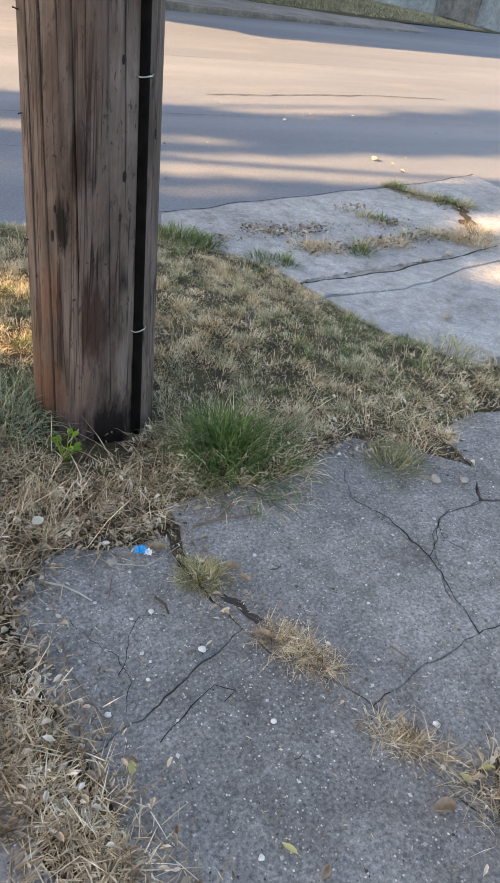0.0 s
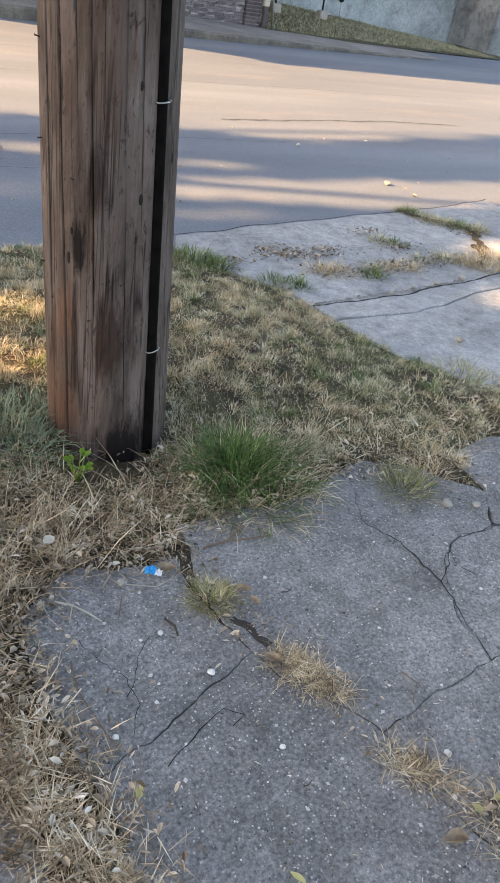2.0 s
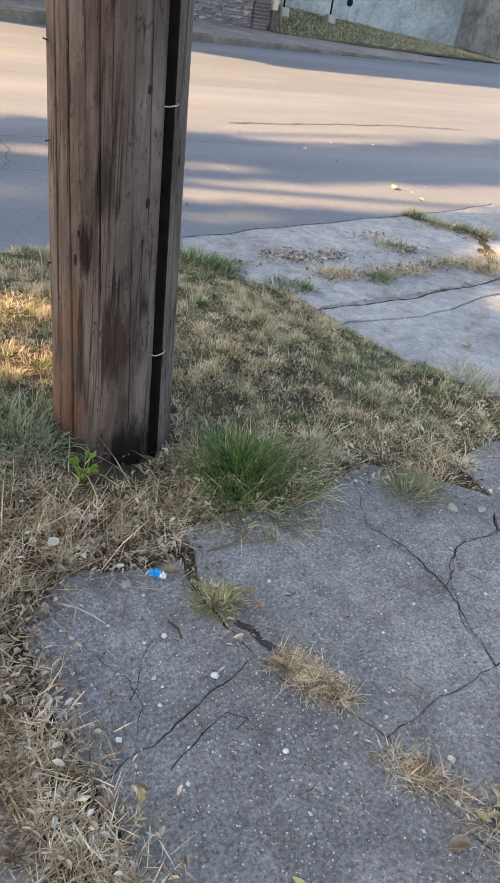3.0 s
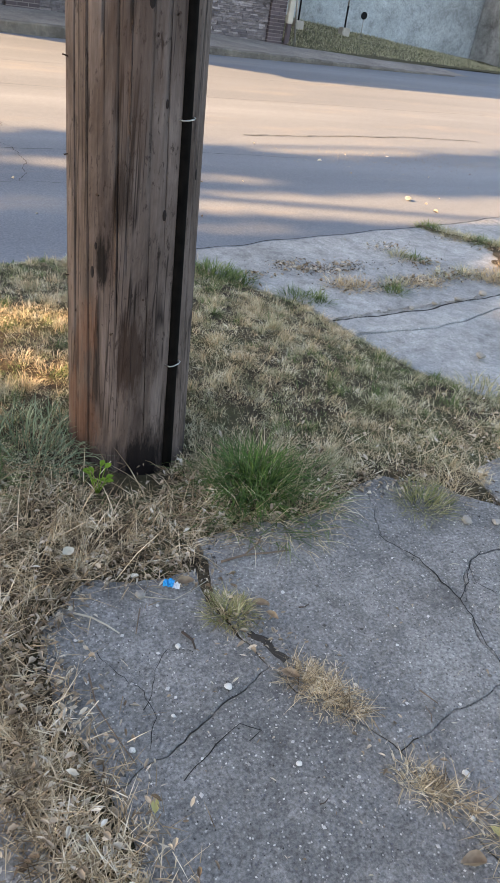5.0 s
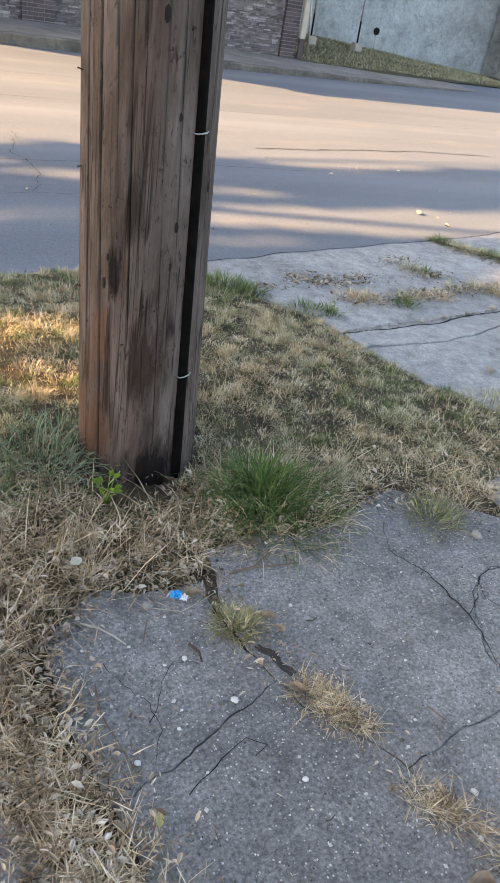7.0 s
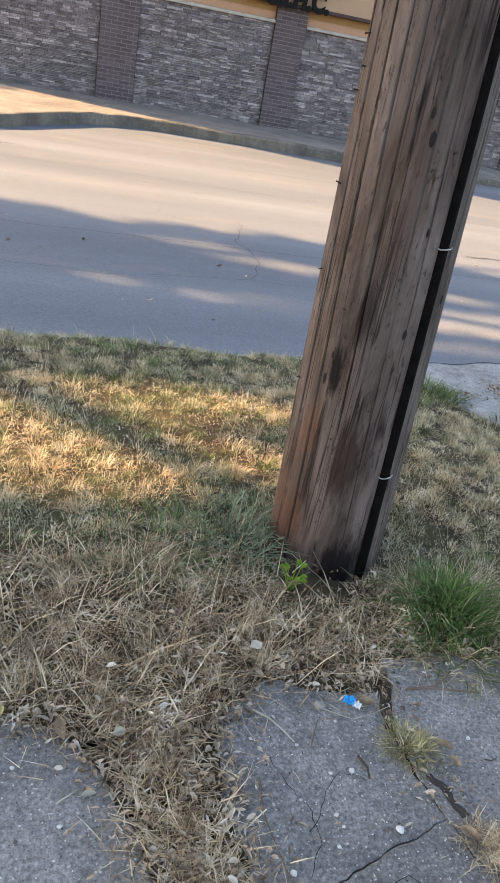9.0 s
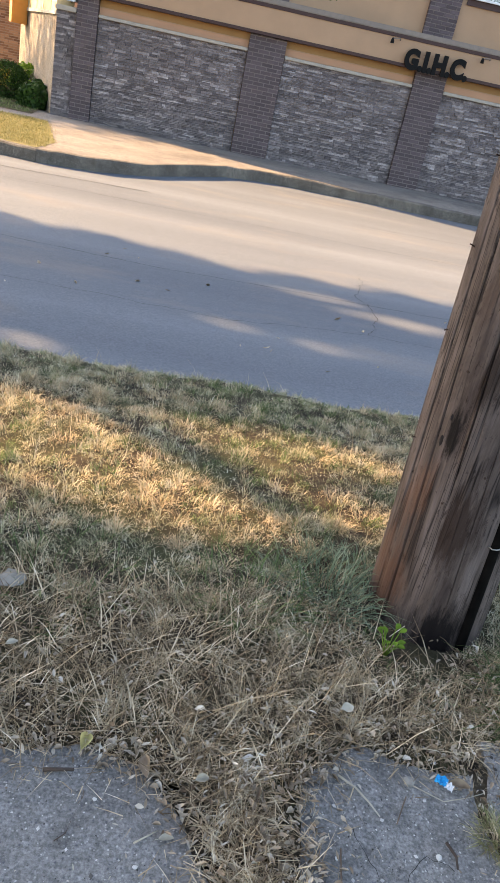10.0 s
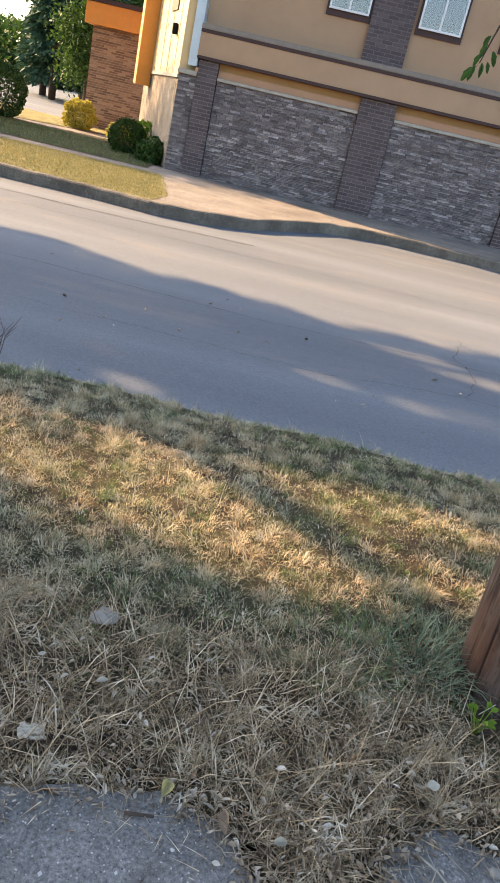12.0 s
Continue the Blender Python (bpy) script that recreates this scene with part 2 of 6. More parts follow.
def jagged(a, b, rough=0.12, depth=4, lim=0.02):
    """A broken line from a to b, the same both ways round."""
    key = (a, b) if a < b else (b, a)
    if key not in JAG:
        rng = random.Random(str(key))
        pts = [Vector(key[0]), Vector(key[1])]
        while len(pts) < 2 ** depth + 1 and (pts[1] - pts[0]).length > lim:
            out = [pts[0]]
            for p, q in zip(pts, pts[1:]):
                d = q - p
                out += [(p + q) / 2 + Vector((-d.y, d.x)) * rng.uniform(-1, 1) * min(rough, 0.035 / d.length), q]
            pts = out
        JAG[key] = pts
    pts = JAG[key]
    return pts if (a, b) == key else pts[::-1]


def slab_bm(outline, top, thick, gap=0.004, lip=0.006, rough=0.12):
    """A slab of concrete with broken, slightly worn edges; outline runs anticlockwise."""
    pts = []
    for a, b in zip(outline, outline[1:] + outline[:1]):
        pts += jagged(a, b, rough)[:-1]
    if sum(p.x * q.y - q.x * p.y for p, q in zip(pts, pts[1:] + pts[:1])) < 0:
        pts = pts[::-1]
    n = len(pts)
    ins = []
    for k, p in enumerate(pts):
        d = pts[(k + 1) % n] - pts[k - 1]
        ins.append(Vector((-d.y, d.x)).normalized())
    bm = bmesh.new()
    wear = [lip * (0.6 + 1.4 * abs(noise.noise(Vector((p.x * 14, p.y * 14, 5))))) for p in pts]
    wide = [gap * (0.5 + 1.3 * abs(noise.noise(Vector((p.x * 8, p.y * 8, 2))))) for p in pts]
    low = [bm.verts.new((*(p + i * w), top - thick)) for p, i, w in zip(pts, ins, wide)]
    mid = [bm.verts.new((*(p + i * w), top - e * 0.8)) for p, i, w, e in zip(pts, ins, wide, wear)]
    inn = [bm.verts.new((*(p + i * (w + e)), top)) for p, i, w, e in zip(pts, ins, wide, wear)]
    for a, b in ((low, mid), (mid, inn)):
        for k in range(n):
            bm.faces.new((a[k], a[(k + 1) % n], b[(k + 1) % n], b[k]))
    f = bm.faces.new(inn)
    bmesh.ops.triangulate(bm, faces=[f])
    return bm


def sheet(name, x0, x1, y0, y1, step, height, mat, label="", kind="structure", cat=""):
    """A ground sheet on a grid; height(x, y) gives z."""
    xs, ys = np.linspace(x0, x1, max(2, int((x1 - x0) / step) + 1)), np.linspace(y0, y1, max(2, int((y1 - y0) / step) + 1))
    verts = [(x, y, height(x, y)) for y in ys for x in xs]
    w = len(xs)
    faces = [(j * w + i, j * w + i + 1, j * w + w + i + 1, j * w + w + i) for j in range(len(ys) - 1) for i in range(w - 1)]
    me = bpy.data.meshes.new(name)
    me.from_pydata(verts, [], faces)
    me.materials.append(mat)
    for p in me.polygons:
        p.use_smooth = True
    return tagged(new(name, me), label, cat, "", kind)


# ---- ground ----
def bump2(x, y, s, seed=0.0):
    return noise.noise(Vector((x * s, y * s, seed)))


sheet("ground", -400, 400, -300, 600, 50, lambda x, y: -0.30, M_SOIL, "dry earth under and beyond the street", cat="ground")
sheet("road", -70, 70, 4.0, 15.5, 0.5, lambda x, y: -0.038 + 0.012 * math.exp(-((y - 8.5) / 3) ** 2) + 0.004 * bump2(x, y, 0.5), M_ROAD, "worn grey asphalt road with tree shade across it", cat="road")

EDGE = [(-60, 1.7), (-1.1, 1.68), (-0.49, 1.66), (-0.34, 1.71), (-0.1, 1.75), (0.03, 1.70), (0.14, 1.62), (0.24, 1.60), (0.4, 1.68), (0.6, 1.86), (0.9, 1.8), (0.96, 1.92), (1.33, 1.92), (1.66, 2.02), (1.95, 1.93), (2.1, 1.78), (2.2, 1.95), (2.4, 2.02), (3.0, 1.9), (60, 1.9)]


def along(table, v):
    for (a, b), (c, d) in zip(table, table[1:]):
        if a <= v <= c:
            return b + (d - b) * (v - a) / (c - a)
    return table[0][1] if v < table[0][0] else table[-1][1]


APRON_EDGE = [(2.0, 2.95), (2.38, 2.72), (2.59, 2.54), (2.9, 2.43), (3.12, 2.38), (3.29, 2.35), (3.55, 2.3), (3.82, 2.1), (4.1, 1.9), (4.4, 1.75)]


def verge_inside(x, y):
    """How far a place lies inside the verge, in metres; negative outside."""
    return min(y - along(EDGE, x), along(APRON_EDGE, y) - x if y > 1.9 else 1.0, 4.27 + 0.05 * bump2(x, 0, 1.7) - y)


def verge_z(x, y):
    d = verge_inside(x, y)
    k = max(0.0, min(1.0, (d + 0.06) / 0.12))
    m = max(0.0, min(1.0, (d - 0.1) / 0.7))
    return -0.07 + 0.065 * k ** 0.6 + 0.05 * m + (0.018 * bump2(x, y, 1.3) + 0.008 * bump2(x, y, 6)) * k - 0.045 * math.exp(-((x - 0.91) ** 2 + (y - 2.38) ** 2) / 0.12)


sheet("verge_soil", -3.2, 5.6, 1.5, 4.4, 0.04, verge_z, M_DRYSOIL, "earth verge under dry grass between walk and road", cat="verge")
sheet("side_verge_soil", 5.2, 40, 1.5, 4.4, 0.3, lambda x, y: -0.02 + 0.02 * bump2(x, y, 1.1), M_DRYSOIL, "earth verge beyond the driveway", cat="verge")
sheet("far_verge_soil", -40, -3.2, 1.5, 4.4, 0.2, verge_z, M_DRYSOIL, "earth verge under dry grass along the road", cat="verge")
sheet("walk_bed", -40, 40, -12, 1.9, 0.5, lambda x, y: -0.075, M_SOIL, "dark dirt showing in the joints of the walk", cat="dirt")

walk_pieces = [
    [(-0.1, -1.2), (0.42, -1.2), (0.39, 0.2), (0.36, 0.95), (0.32, 1.16), (0.25, 1.31), (0.19, 1.47), (0.14, 1.58), (0.03, 1.71), (-0.1, 1.75), (-0.34, 1.71), (-0.49, 1.66), (-1.1, 1.68), (-1.1, -1.2)],
    [(0.40, 0.2), (1.28, 0.2), (1.2, 0.75), (1.13, 0.93), (1.13, 1.08), (0.95, 1.41), (0.76, 1.34), (0.66, 1.29), (0.46, 1.23), (0.44, 0.95)],
    [(0.46, 1.23), (0.66, 1.29), (0.76, 1.34), (0.95, 1.41), (0.912, 1.55), (0.91, 1.8), (0.6, 1.86), (0.43, 1.72), (0.41, 1.48)],
    [(1.13, 1.08), (1.55, 1.14), (1.57, 1.29), (1.65, 1.44), (1.61, 1.5), (1.56, 1.76), (1.66, 2.02), (1.56, 1.97), (1.33, 1.92), (0.96, 1.92), (0.92, 1.7), (0.92, 1.55), (0.95, 1.41)],
    [(1.65, 1.44), (1.78, 1.56), (1.98, 1.58), (2.1, 1.75), (1.95, 1.93), (1.76, 2.04), (1.66, 2.02), (1.56, 1.76), (1.61, 1.5)],
    [(1.13, 0.93), (1.2, 0.75), (1.28, 0.2), (2.6, 0.2), (2.45, 1.1), (2.2, 1.5), (1.98, 1.58), (1.78, 1.56), (1.65, 1.44), (1.57, 1.29), (1.55, 1.14), (1.13, 1.08)],
    [(0.40, 0.2), (0.43, -1.2), (1.45, -1.2), (1.28, 0.2)],
    [(1.28, 0.2), (1.45, -1.2), (2.9, -1.2), (2.6, 0.2)],
    [(2.6, 0.2), (2.9, -1.2), (4.8, -1.2), (4.6, 1.6), (3.0, 1.9), (2.4, 2.02), (2.14, 1.95), (2.12, 1.76), (2.0, 1.59), (2.2, 1.5), (2.45, 1.1)],
    [(-1.1, -1.2), (-1.1, 1.68), (-2.6, 1.7), (-2.6, -1.2)],
] + [[(x, -1.2), (round(x - 1.5, 2), -1.2), (round(x - 1.5, 2), 1.7), (x, 1.7)] for x in (-2.6, -4.1, -5.6, -7.1, -8.6)] + [
    [(4.8, -1.2), (6.4, -1.2), (6.4, 1.6), (4.6, 1.6)],
    [(6.4, -1.2), (8.0, -1.2), (8.0, 1.6), (6.4, 1.6)],
]
pavement = tagged(new("pavement"), "cracked grey concrete walk with broken slabs", "pavement", "", "structure")
for n, poly in enumerate(walk_pieces):
    part("slab", slab_bm(poly, -0.001 * (n % 3), 0.09, 0.0018, 0.0035, 0.09), M_WALK, pavement)

apron_pieces = [
    [(2.35, 3.29), (2.73, 3.31), (3.4, 3.41), (4.1, 3.55), (5.2, 3.62), (5.2, 4.95), (4.12, 4.72), (3.09, 4.54), (2.04, 4.36), (1.9, 4.1), (2.1, 3.82), (2.3, 3.55)],
    [(2.38, 3.12), (3.1, 3.16), (3.5, 3.28), (5.2, 3.5), (5.2, 3.62), (4.1, 3.55), (3.4, 3.41), (2.73, 3.31), (2.35, 3.29)],
    [(2.43, 2.9), (2.54, 2.59), (2.72, 2.38), (3.4, 2.3), (5.2, 2.4), (5.2, 3.5), (3.5, 3.28), (3.1, 3.16), (2.38, 3.12)],
]
apron = tagged(new("driveway_apron"), "cracked pale concrete driveway apron meeting the road", "driveway", "", "structure")
for n, poly in enumerate(apron_pieces):
    part("slab", slab_bm(poly, -0.016 + 0.006 * (n % 2), 0.12, 0.003, 0.006, 0.05), M_APRON, apron)

# far kerb, walk and lawns
KERB = [(-60, 11.0), (-20, 11.0), (-5, 11.0), (-3.3, 10.95), (-2.35, 10.8), (-1.6, 11.0), (-1.0, 11.5), (-0.5, 12.3), (0.1, 13.2), (0.9, 13.6), (2.0, 13.6), (4.4, 13.5), (7, 13.55), (9, 13.7), (11, 13.9), (13, 14.1)]


def kerb_y(x):
    for (a, b), (c, d) in zip(KERB, KERB[1:]):
        if a <= x <= c:
            return b + (d - b) * (x - a) / (c - a)
    return KERB[-1][1]


def kerb_top(x):
    return 0.13 if x < 4 else 0.13 - 0.15 * min(1, (x - 4) / 8)


def strip(name, xs, front, back, zf, mat, label, cat, parent=None, kind="structure"):
    """A flat strip between two lines y = front(x), back(x)."""
    bm = bmesh.new()
    rows = [[bm.verts.new((x, front(x) + (back(x) - front(x)) * k / 4, zf(x))) for k in range(5)] for x in xs]
    for a, b in zip(rows, rows[1:]):
        for k in range(4):
            bm.faces.new((a[k], b[k], b[k + 1], a[k + 1]))
    ob = part(name, bm, mat, parent, label)
    return tagged(ob, label, cat, "", kind)


def kerb_piece(x0, x1, parent):
    bm = bmesh.new()
    n = max(2, int((x1 - x0) / 0.12))
    prof = lambda x: [(0.0, -0.14), (0.0, kerb_top(x) - 0.02), (0.02, kerb_top(x)), (0.15, kerb_top(x)), (0.15, -0.14)]
    rows = []
    for k in range(n + 1):
        x = x0 + 0.002 + (x1 - x0 - 0.004) * k / n
        w = 0.02 * bump2(x, 0, 3)
        rows.append([bm.verts.new((x, kerb_y(x) + a + w, z + 0.016 * bump2(x, z, 4))) for a, z in prof(x)])
    for a, b in zip(rows, rows[1:]):
        for k in range(4):
            bm.faces.new((a[k], b[k], b[k + 1], a[k + 1]))
    bm.faces.new(rows[0]), bm.faces.new(rows[-1][::-1])
    bmesh.ops.recalc_face_normals(bm, faces=bm.faces)
    return part("kerb_stone", bm, M_KERB, parent)


kerb = tagged(new("kerb"), "old chipped concrete kerb along the far side", "kerb", "", "structure")
xs = [-30, -20, -12, -9, -7, -5.2, -3.34, -2.37, -0.35, 1.6, 4.2, 7, 9.6, 12.4]
for a, b in zip(xs, xs[1:]):
    kerb_piece(a, b, kerb)

fx = [-30, -10, -5, -3.3, -2.35, -2, -1.6, -1, -0.5, 0.1, 0.9, 2, 4.4, 7, 9, 11, 13]
strip("far_pavement", fx, lambda x: kerb_y(x) + 0.152, lambda x: 16.2 if x < 9.2 else 15.5, lambda x: kerb_top(x) - 0.012, M_FARWALK, "sunlit concrete walk along the building", "pavement")

# ---- building across the road ----
WALL_Y = 15.96
PIL = [(-2.97, -2.58), (0.17, 0.87), (3.34, 3.95), (6.45, 7.05), (8.69, 9.06)]
building = tagged(new("commercial_building"), "two-storey tan building with stacked stone and dark brick piers", "building")
part("wall", cube(-2.98, 9.1, 16.06, 27.0, -0.1, 6.2), M_STUCCO, building)
part("roof", cube(-3.3, 9.4, 15.7, 27.2, 6.2, 6.45), M_ROOF, building)


def stones(x0, x1, z0, z1, y, rng):
    verts, faces = [], []
    z = z0
    while z < z1 - 0.015:
        h = min(rng.choice((0.02, 0.028, 0.036, 0.046)), z1 - z)
        x = x0
        while x < x1 - 0.01:
            w = min(rng.uniform(0.06, 0.26), x1 - x)
            d = rng.uniform(0.0, 0.028)
            b = len(verts)
            g = 0.002
            for yy in (y - d, y + 0.06):
                verts += [(x + g, yy, z + g), (x + w - g, yy, z + g), (x + w - g, yy, z + h - g), (x + g, yy, z + h - g)]
            faces += [(b, b + 1, b + 2, b + 3), (b, b + 4, b + 5, b + 1), (b + 1, b + 5, b + 6, b + 2), (b + 2, b + 6, b + 7, b + 3), (b + 3, b + 7, b + 4, b)]
            x += w
        z += h
    return verts, faces


def raw(name, verts, faces, mat, parent=None, label="", kind=""):
    me = bpy.data.meshes.new(name)
    me.from_pydata(verts, [], faces)
    me.materials.append(mat)
    ob = new(name, me)
    if parent is not None:
        ob.parent = parent
    return tagged(ob, label, "", "", kind)


def courses(x0, x1, z0, z1, y, depth, length, height, rng):
    """Bricks with recessed joints on a face that looks towards -y."""
    verts, faces = [], []
    n, z, g = 0, z0, 0.007
    while z < z1 - 0.02:
        top = min(z + height, z1)
        x = x0 - (length / 2 if n % 2 else 0)
        while x < x1 - 0.01:
            a, c = max(x, x0), min(x + length, x1)
            if c - a > 0.02:
                b, d = len(verts), rng.uniform(0, 0.003)
                for yy in (y - d, y + depth):
                    verts += [(a + g, yy, z + g), (c - g, yy, z + g), (c - g, yy, top - g), (a + g, yy, top - g)]
                faces += [(b, b + 1, b + 2, b + 3), (b, b + 4, b + 5, b + 1), (b + 1, b + 5, b + 6, b + 2), (b + 2, b + 6, b + 7, b + 3), (b + 3, b + 7, b + 4, b)]
            x += length
        z, n = z + height, n + 1
    return verts, faces


rng = random.Random(3)
for a, b in zip([p[1] for p in PIL], [p[0] for p in PIL[1:]]):
    raw("stone_veneer", *stones(a, b, 0.02, 1.89, WALL_Y + 0.02, rng), M_STONE, building, "stacked grey ledge stone", "stuff")
    part("cap_stone", cube(a, b, WALL_Y - 0.05, 16.06, 1.89, 1.945, 0.008), M_CAP, building)
    part("panel", cube(a, b, WALL_Y + 0.05, 16.07, 1.95, 2.20), M_TAN, building)
    part("panel", cube(a, b, WALL_Y + 0.04, 16.07, 1.95, 2.06), M_PEACH, building, "peach lower panel")
    part("groove", cube(a, b, WALL_Y + 0.03, 16.07, 2.06, 2.075), M_STUCCO, building)
for a, b in PIL:
    p = part("brick_pier", cube(a + 0.01, b - 0.01, WALL_Y - 0.06, 16.07, -0.05, 2.19), M_DMORTAR, building, "dark brown brick pier")
    raw("bricks", *courses(a, b, 0.0, 2.19, WALL_Y - 0.07, 0.1, 0.203, 0.0677, rng), M_BRICK, p, "", "stuff")
for a, b in ((-0.02, 0.77), (3.28, 3.86), (6.45, 7.05)):
    p = part("upper_brick_pier", cube(a + 0.01, b - 0.01, WALL_Y + 0.02, 16.07, 2.79, 6.2), M_DMORTAR, building, "dark brown brick pier")
    raw("bricks", *courses(a, b, 2.79, 6.2, WALL_Y + 0.01, 0.1, 0.203, 0.0677, rng), M_BRICK, p, "", "stuff")
part("belt", cube(-3.0, 9.1, WALL_Y - 0.16, 16.07, 2.25, 2.64), M_STUCCO, building, "tan belt band")
part("trim", cube(-3.0, 9.1, WALL_Y - 0.18, 16.07, 2.195, 2.25, 0.006), M_TRIM, building)
part("trim", cube(-3.0, 9.1, WALL_Y - 0.18, 16.07, 2.64, 2.70, 0.006), M_TRIM, building)
part("coping", cube(-3.0, 9.1, WALL_Y - 0.19, 16.07, 2.70, 2.79, 0.01), M_COPING, building)

# ---- utility pole ----
pole = tagged(new("utility_pole"), "weathered brown wooden utility pole standing in dry grass", "utility pole")
pole.location = (0.9485, 2.512, 0.0)


# drying cracks: angle, lowest and highest end, half width, depth
CRACKS = [(-149, -0.1, 7.0, 0.020, 0.040), (-121, 0.5, 5.0, 0.013, 0.034), (-133, 1.05, 3.4, 0.008, 0.022), (-95, 0.12, 0.85, 0.009, 0.022), (-81, 0.75, 2.6, 0.010, 0.024), (-108, 0.3, 0.62, 0.007, 0.008), (-112, 1.3, 3.0, 0.008, 0.010), (-50, -0.1, 5.0, 0.012, 0.012), (-42, 0.6, 3.0, 0.008, 0.009), (-168, 0.2, 4.0, 0.010, 0.010), (-184, 0.8, 5.0, 0.010, 0.010), (-20, 0.0, 4.0, 0.012, 0.012), (20, 0.3, 5.0, 0.012, 0.012), (80, 0.0, 5.0, 0.014, 0.014), (140, 0.4, 5.0, 0.012, 0.012)]


def pole_trunk():
    bm = bmesh.new()
    rings = 150
    rows = []
    cr = [(radians(a), lo, hi, w, d) for a, lo, hi, w, d in CRACKS]
    steps = [-2.2, -1.0, -0.45, 0.0, 0.45, 1.0, 2.2]
    fixed = [2 * math.pi * k / 110 - math.pi for k in range(110)]
    fixed = [a for a in fixed if all(abs(math.remainder(a - c[0], 2 * math.pi)) > 2.6 * c[3] + 0.01 for c in cr)]
    ids = sorted([(a, -1, 0.0) for a in fixed] + [(math.remainder(c[0] + s * c[3], 2 * math.pi), n, s) for n, c in enumerate(cr) for s in steps])
    for j in range(rings + 1):
        z = -0.1 + 8.1 * (j / rings) ** 1.7
        r0 = 0.205 - 0.013 * max(0, min(z, 2)) - 0.006 * max(0, z - 2)
        row = []
        for a, n, s in ids:
            w = 0.004 * noise.noise(Vector((math.cos(a) * 2, math.sin(a) * 2, z * 0.5))) + 0.0022 * noise.noise(Vector((math.cos(a) * 11, math.sin(a) * 11, z * 0.7))) + 0.0012 * noise.noise(Vector((math.cos(a) * 30, math.sin(a) * 30, z * 2.0)))
            b = a
            if n >= 0:
                c = cr[n]
                k = max(0.0, min(1.0, (z - c[1]) / 0.18, (c[2] - z) / 0.35))
                k *= 0.75 + 0.5 * noise.noise(Vector((n * 3.1, 0, z * 3.0)))
                b = a - 0.05 * min(max(z, 0), 2.5) + 0.012 * noise.noise(Vector((n * 7.7, 1, z * 1.6))) - s * c[3] * 0.5 * (1 - k)
                if abs(s) < 0.7:
                    w -= c[4] * k * (1.0 if s == 0 else 0.75)
            row.append(bm.verts.new((-0.034 * z + (r0 + w) * math.cos(b), (r0 + w) * math.sin(b), z)))
        rows.append(row)
    m = len(ids)
    for a, b in zip(rows, rows[1:]):
        for k in range(m):
            bm.faces.new((a[k], a[(k + 1) % m], b[(k + 1) % m], b[k])).smooth = True
    bm.faces.new(rows[-1])
    return bm


part("trunk", pole_trunk(), M_POLE, pole, "grey-brown cracked wood with a damp dark foot")


def pole_at(angle, z, out=0.0):
    r = 0.205 - 0.013 * min(z, 2) - 0.006 * max(0, z - 2) + out
    return Vector((-0.034 * z + r * math.cos(radians(angle)), r * math.sin(radians(angle)), z))


M_MOULD = Nodes("black_plastic", 0.9, 0, 0.05)
M_MOULD.colour(M_MOULD.ramp(M_MOULD.noise(30, 4), [(0.3, rgb("070605")), (0.7, rgb("15120f"))]))
M_MOULD = M_MOULD.mat
# black cable moulding that runs up the pole, with its staples
bm = bmesh.new()
rows = []
for j in range(40):
    z = -0.05 + 7.6 * (j / 39) ** 1.4
    rows.append([bm.verts.new(pole_at(-68 + 5.4 * u + 1.2 * noise.noise(Vector((z * 0.6, 3, 0))) + 1.2 * min(z, 2), z, o)) for u, o in ((-1.0, -0.006), (-0.9, 0.006), (-0.4, 0.012), (0.4, 0.012), (0.9, 0.006), (1.0, -0.006))])
for a, b in zip(rows, rows[1:]):
    for k in range(5):
        bm.faces.new((a[k], a[k + 1], b[k + 1], b[k])).smooth = True
bmesh.ops.recalc_face_normals(bm, faces=bm.faces)
moulding = part("cable_moulding", bm, M_MOULD, pole, "black cable moulding")
M_STEEL = plain("galvanised_steel", "a09c94", 0.4, 0.7, 0.2, 40.0)
for z in (0.392, 1.125, 1.86, 2.6):
    e = 1.2 * noise.noise(Vector((z * 0.6, 3, 0))) + 1.2 * min(z, 2)
    pts = [pole_at(-68 + e + a, z + 0.002 * a / 6, o) for a, o in ((-7.5, -0.004), (-6.5, 0.012), (-3, 0.017), (3, 0.017), (6.5, 0.012), (7.5, -0.004))]
    part("staple", tube(bmesh.new(), pts, 0.0022, 6), M_STEEL, moulding, "pale steel staple")
rng = random.Random(12)
M_RUST = plain("rusty_nail", "3a2a20", 0.8, 0.3, 0.3, 50.0)
for a, z in ((-183, 0.62), (-184, 0.98), (-182, 1.22), (-186, 1.46), (-180, 1.52), (-185, 1.6), (-178, 1.68), (-140, 0.9), (-95, 1.31), (-80, 1.36), (-125, 0.5), (-100, 0.62)):
    p = pole_at(a, z, -0.01)
    q = pole_at(a + rng.uniform(-2, 2), z + rng.uniform(-0.006, 0.01), rng.uniform(0.008, 0.016))
    part("nail", tube(bmesh.new(), [p, q, q + (q - p) * 0.08], [0.0018, 0.0018, 0.004], 6), M_RUST, pole)
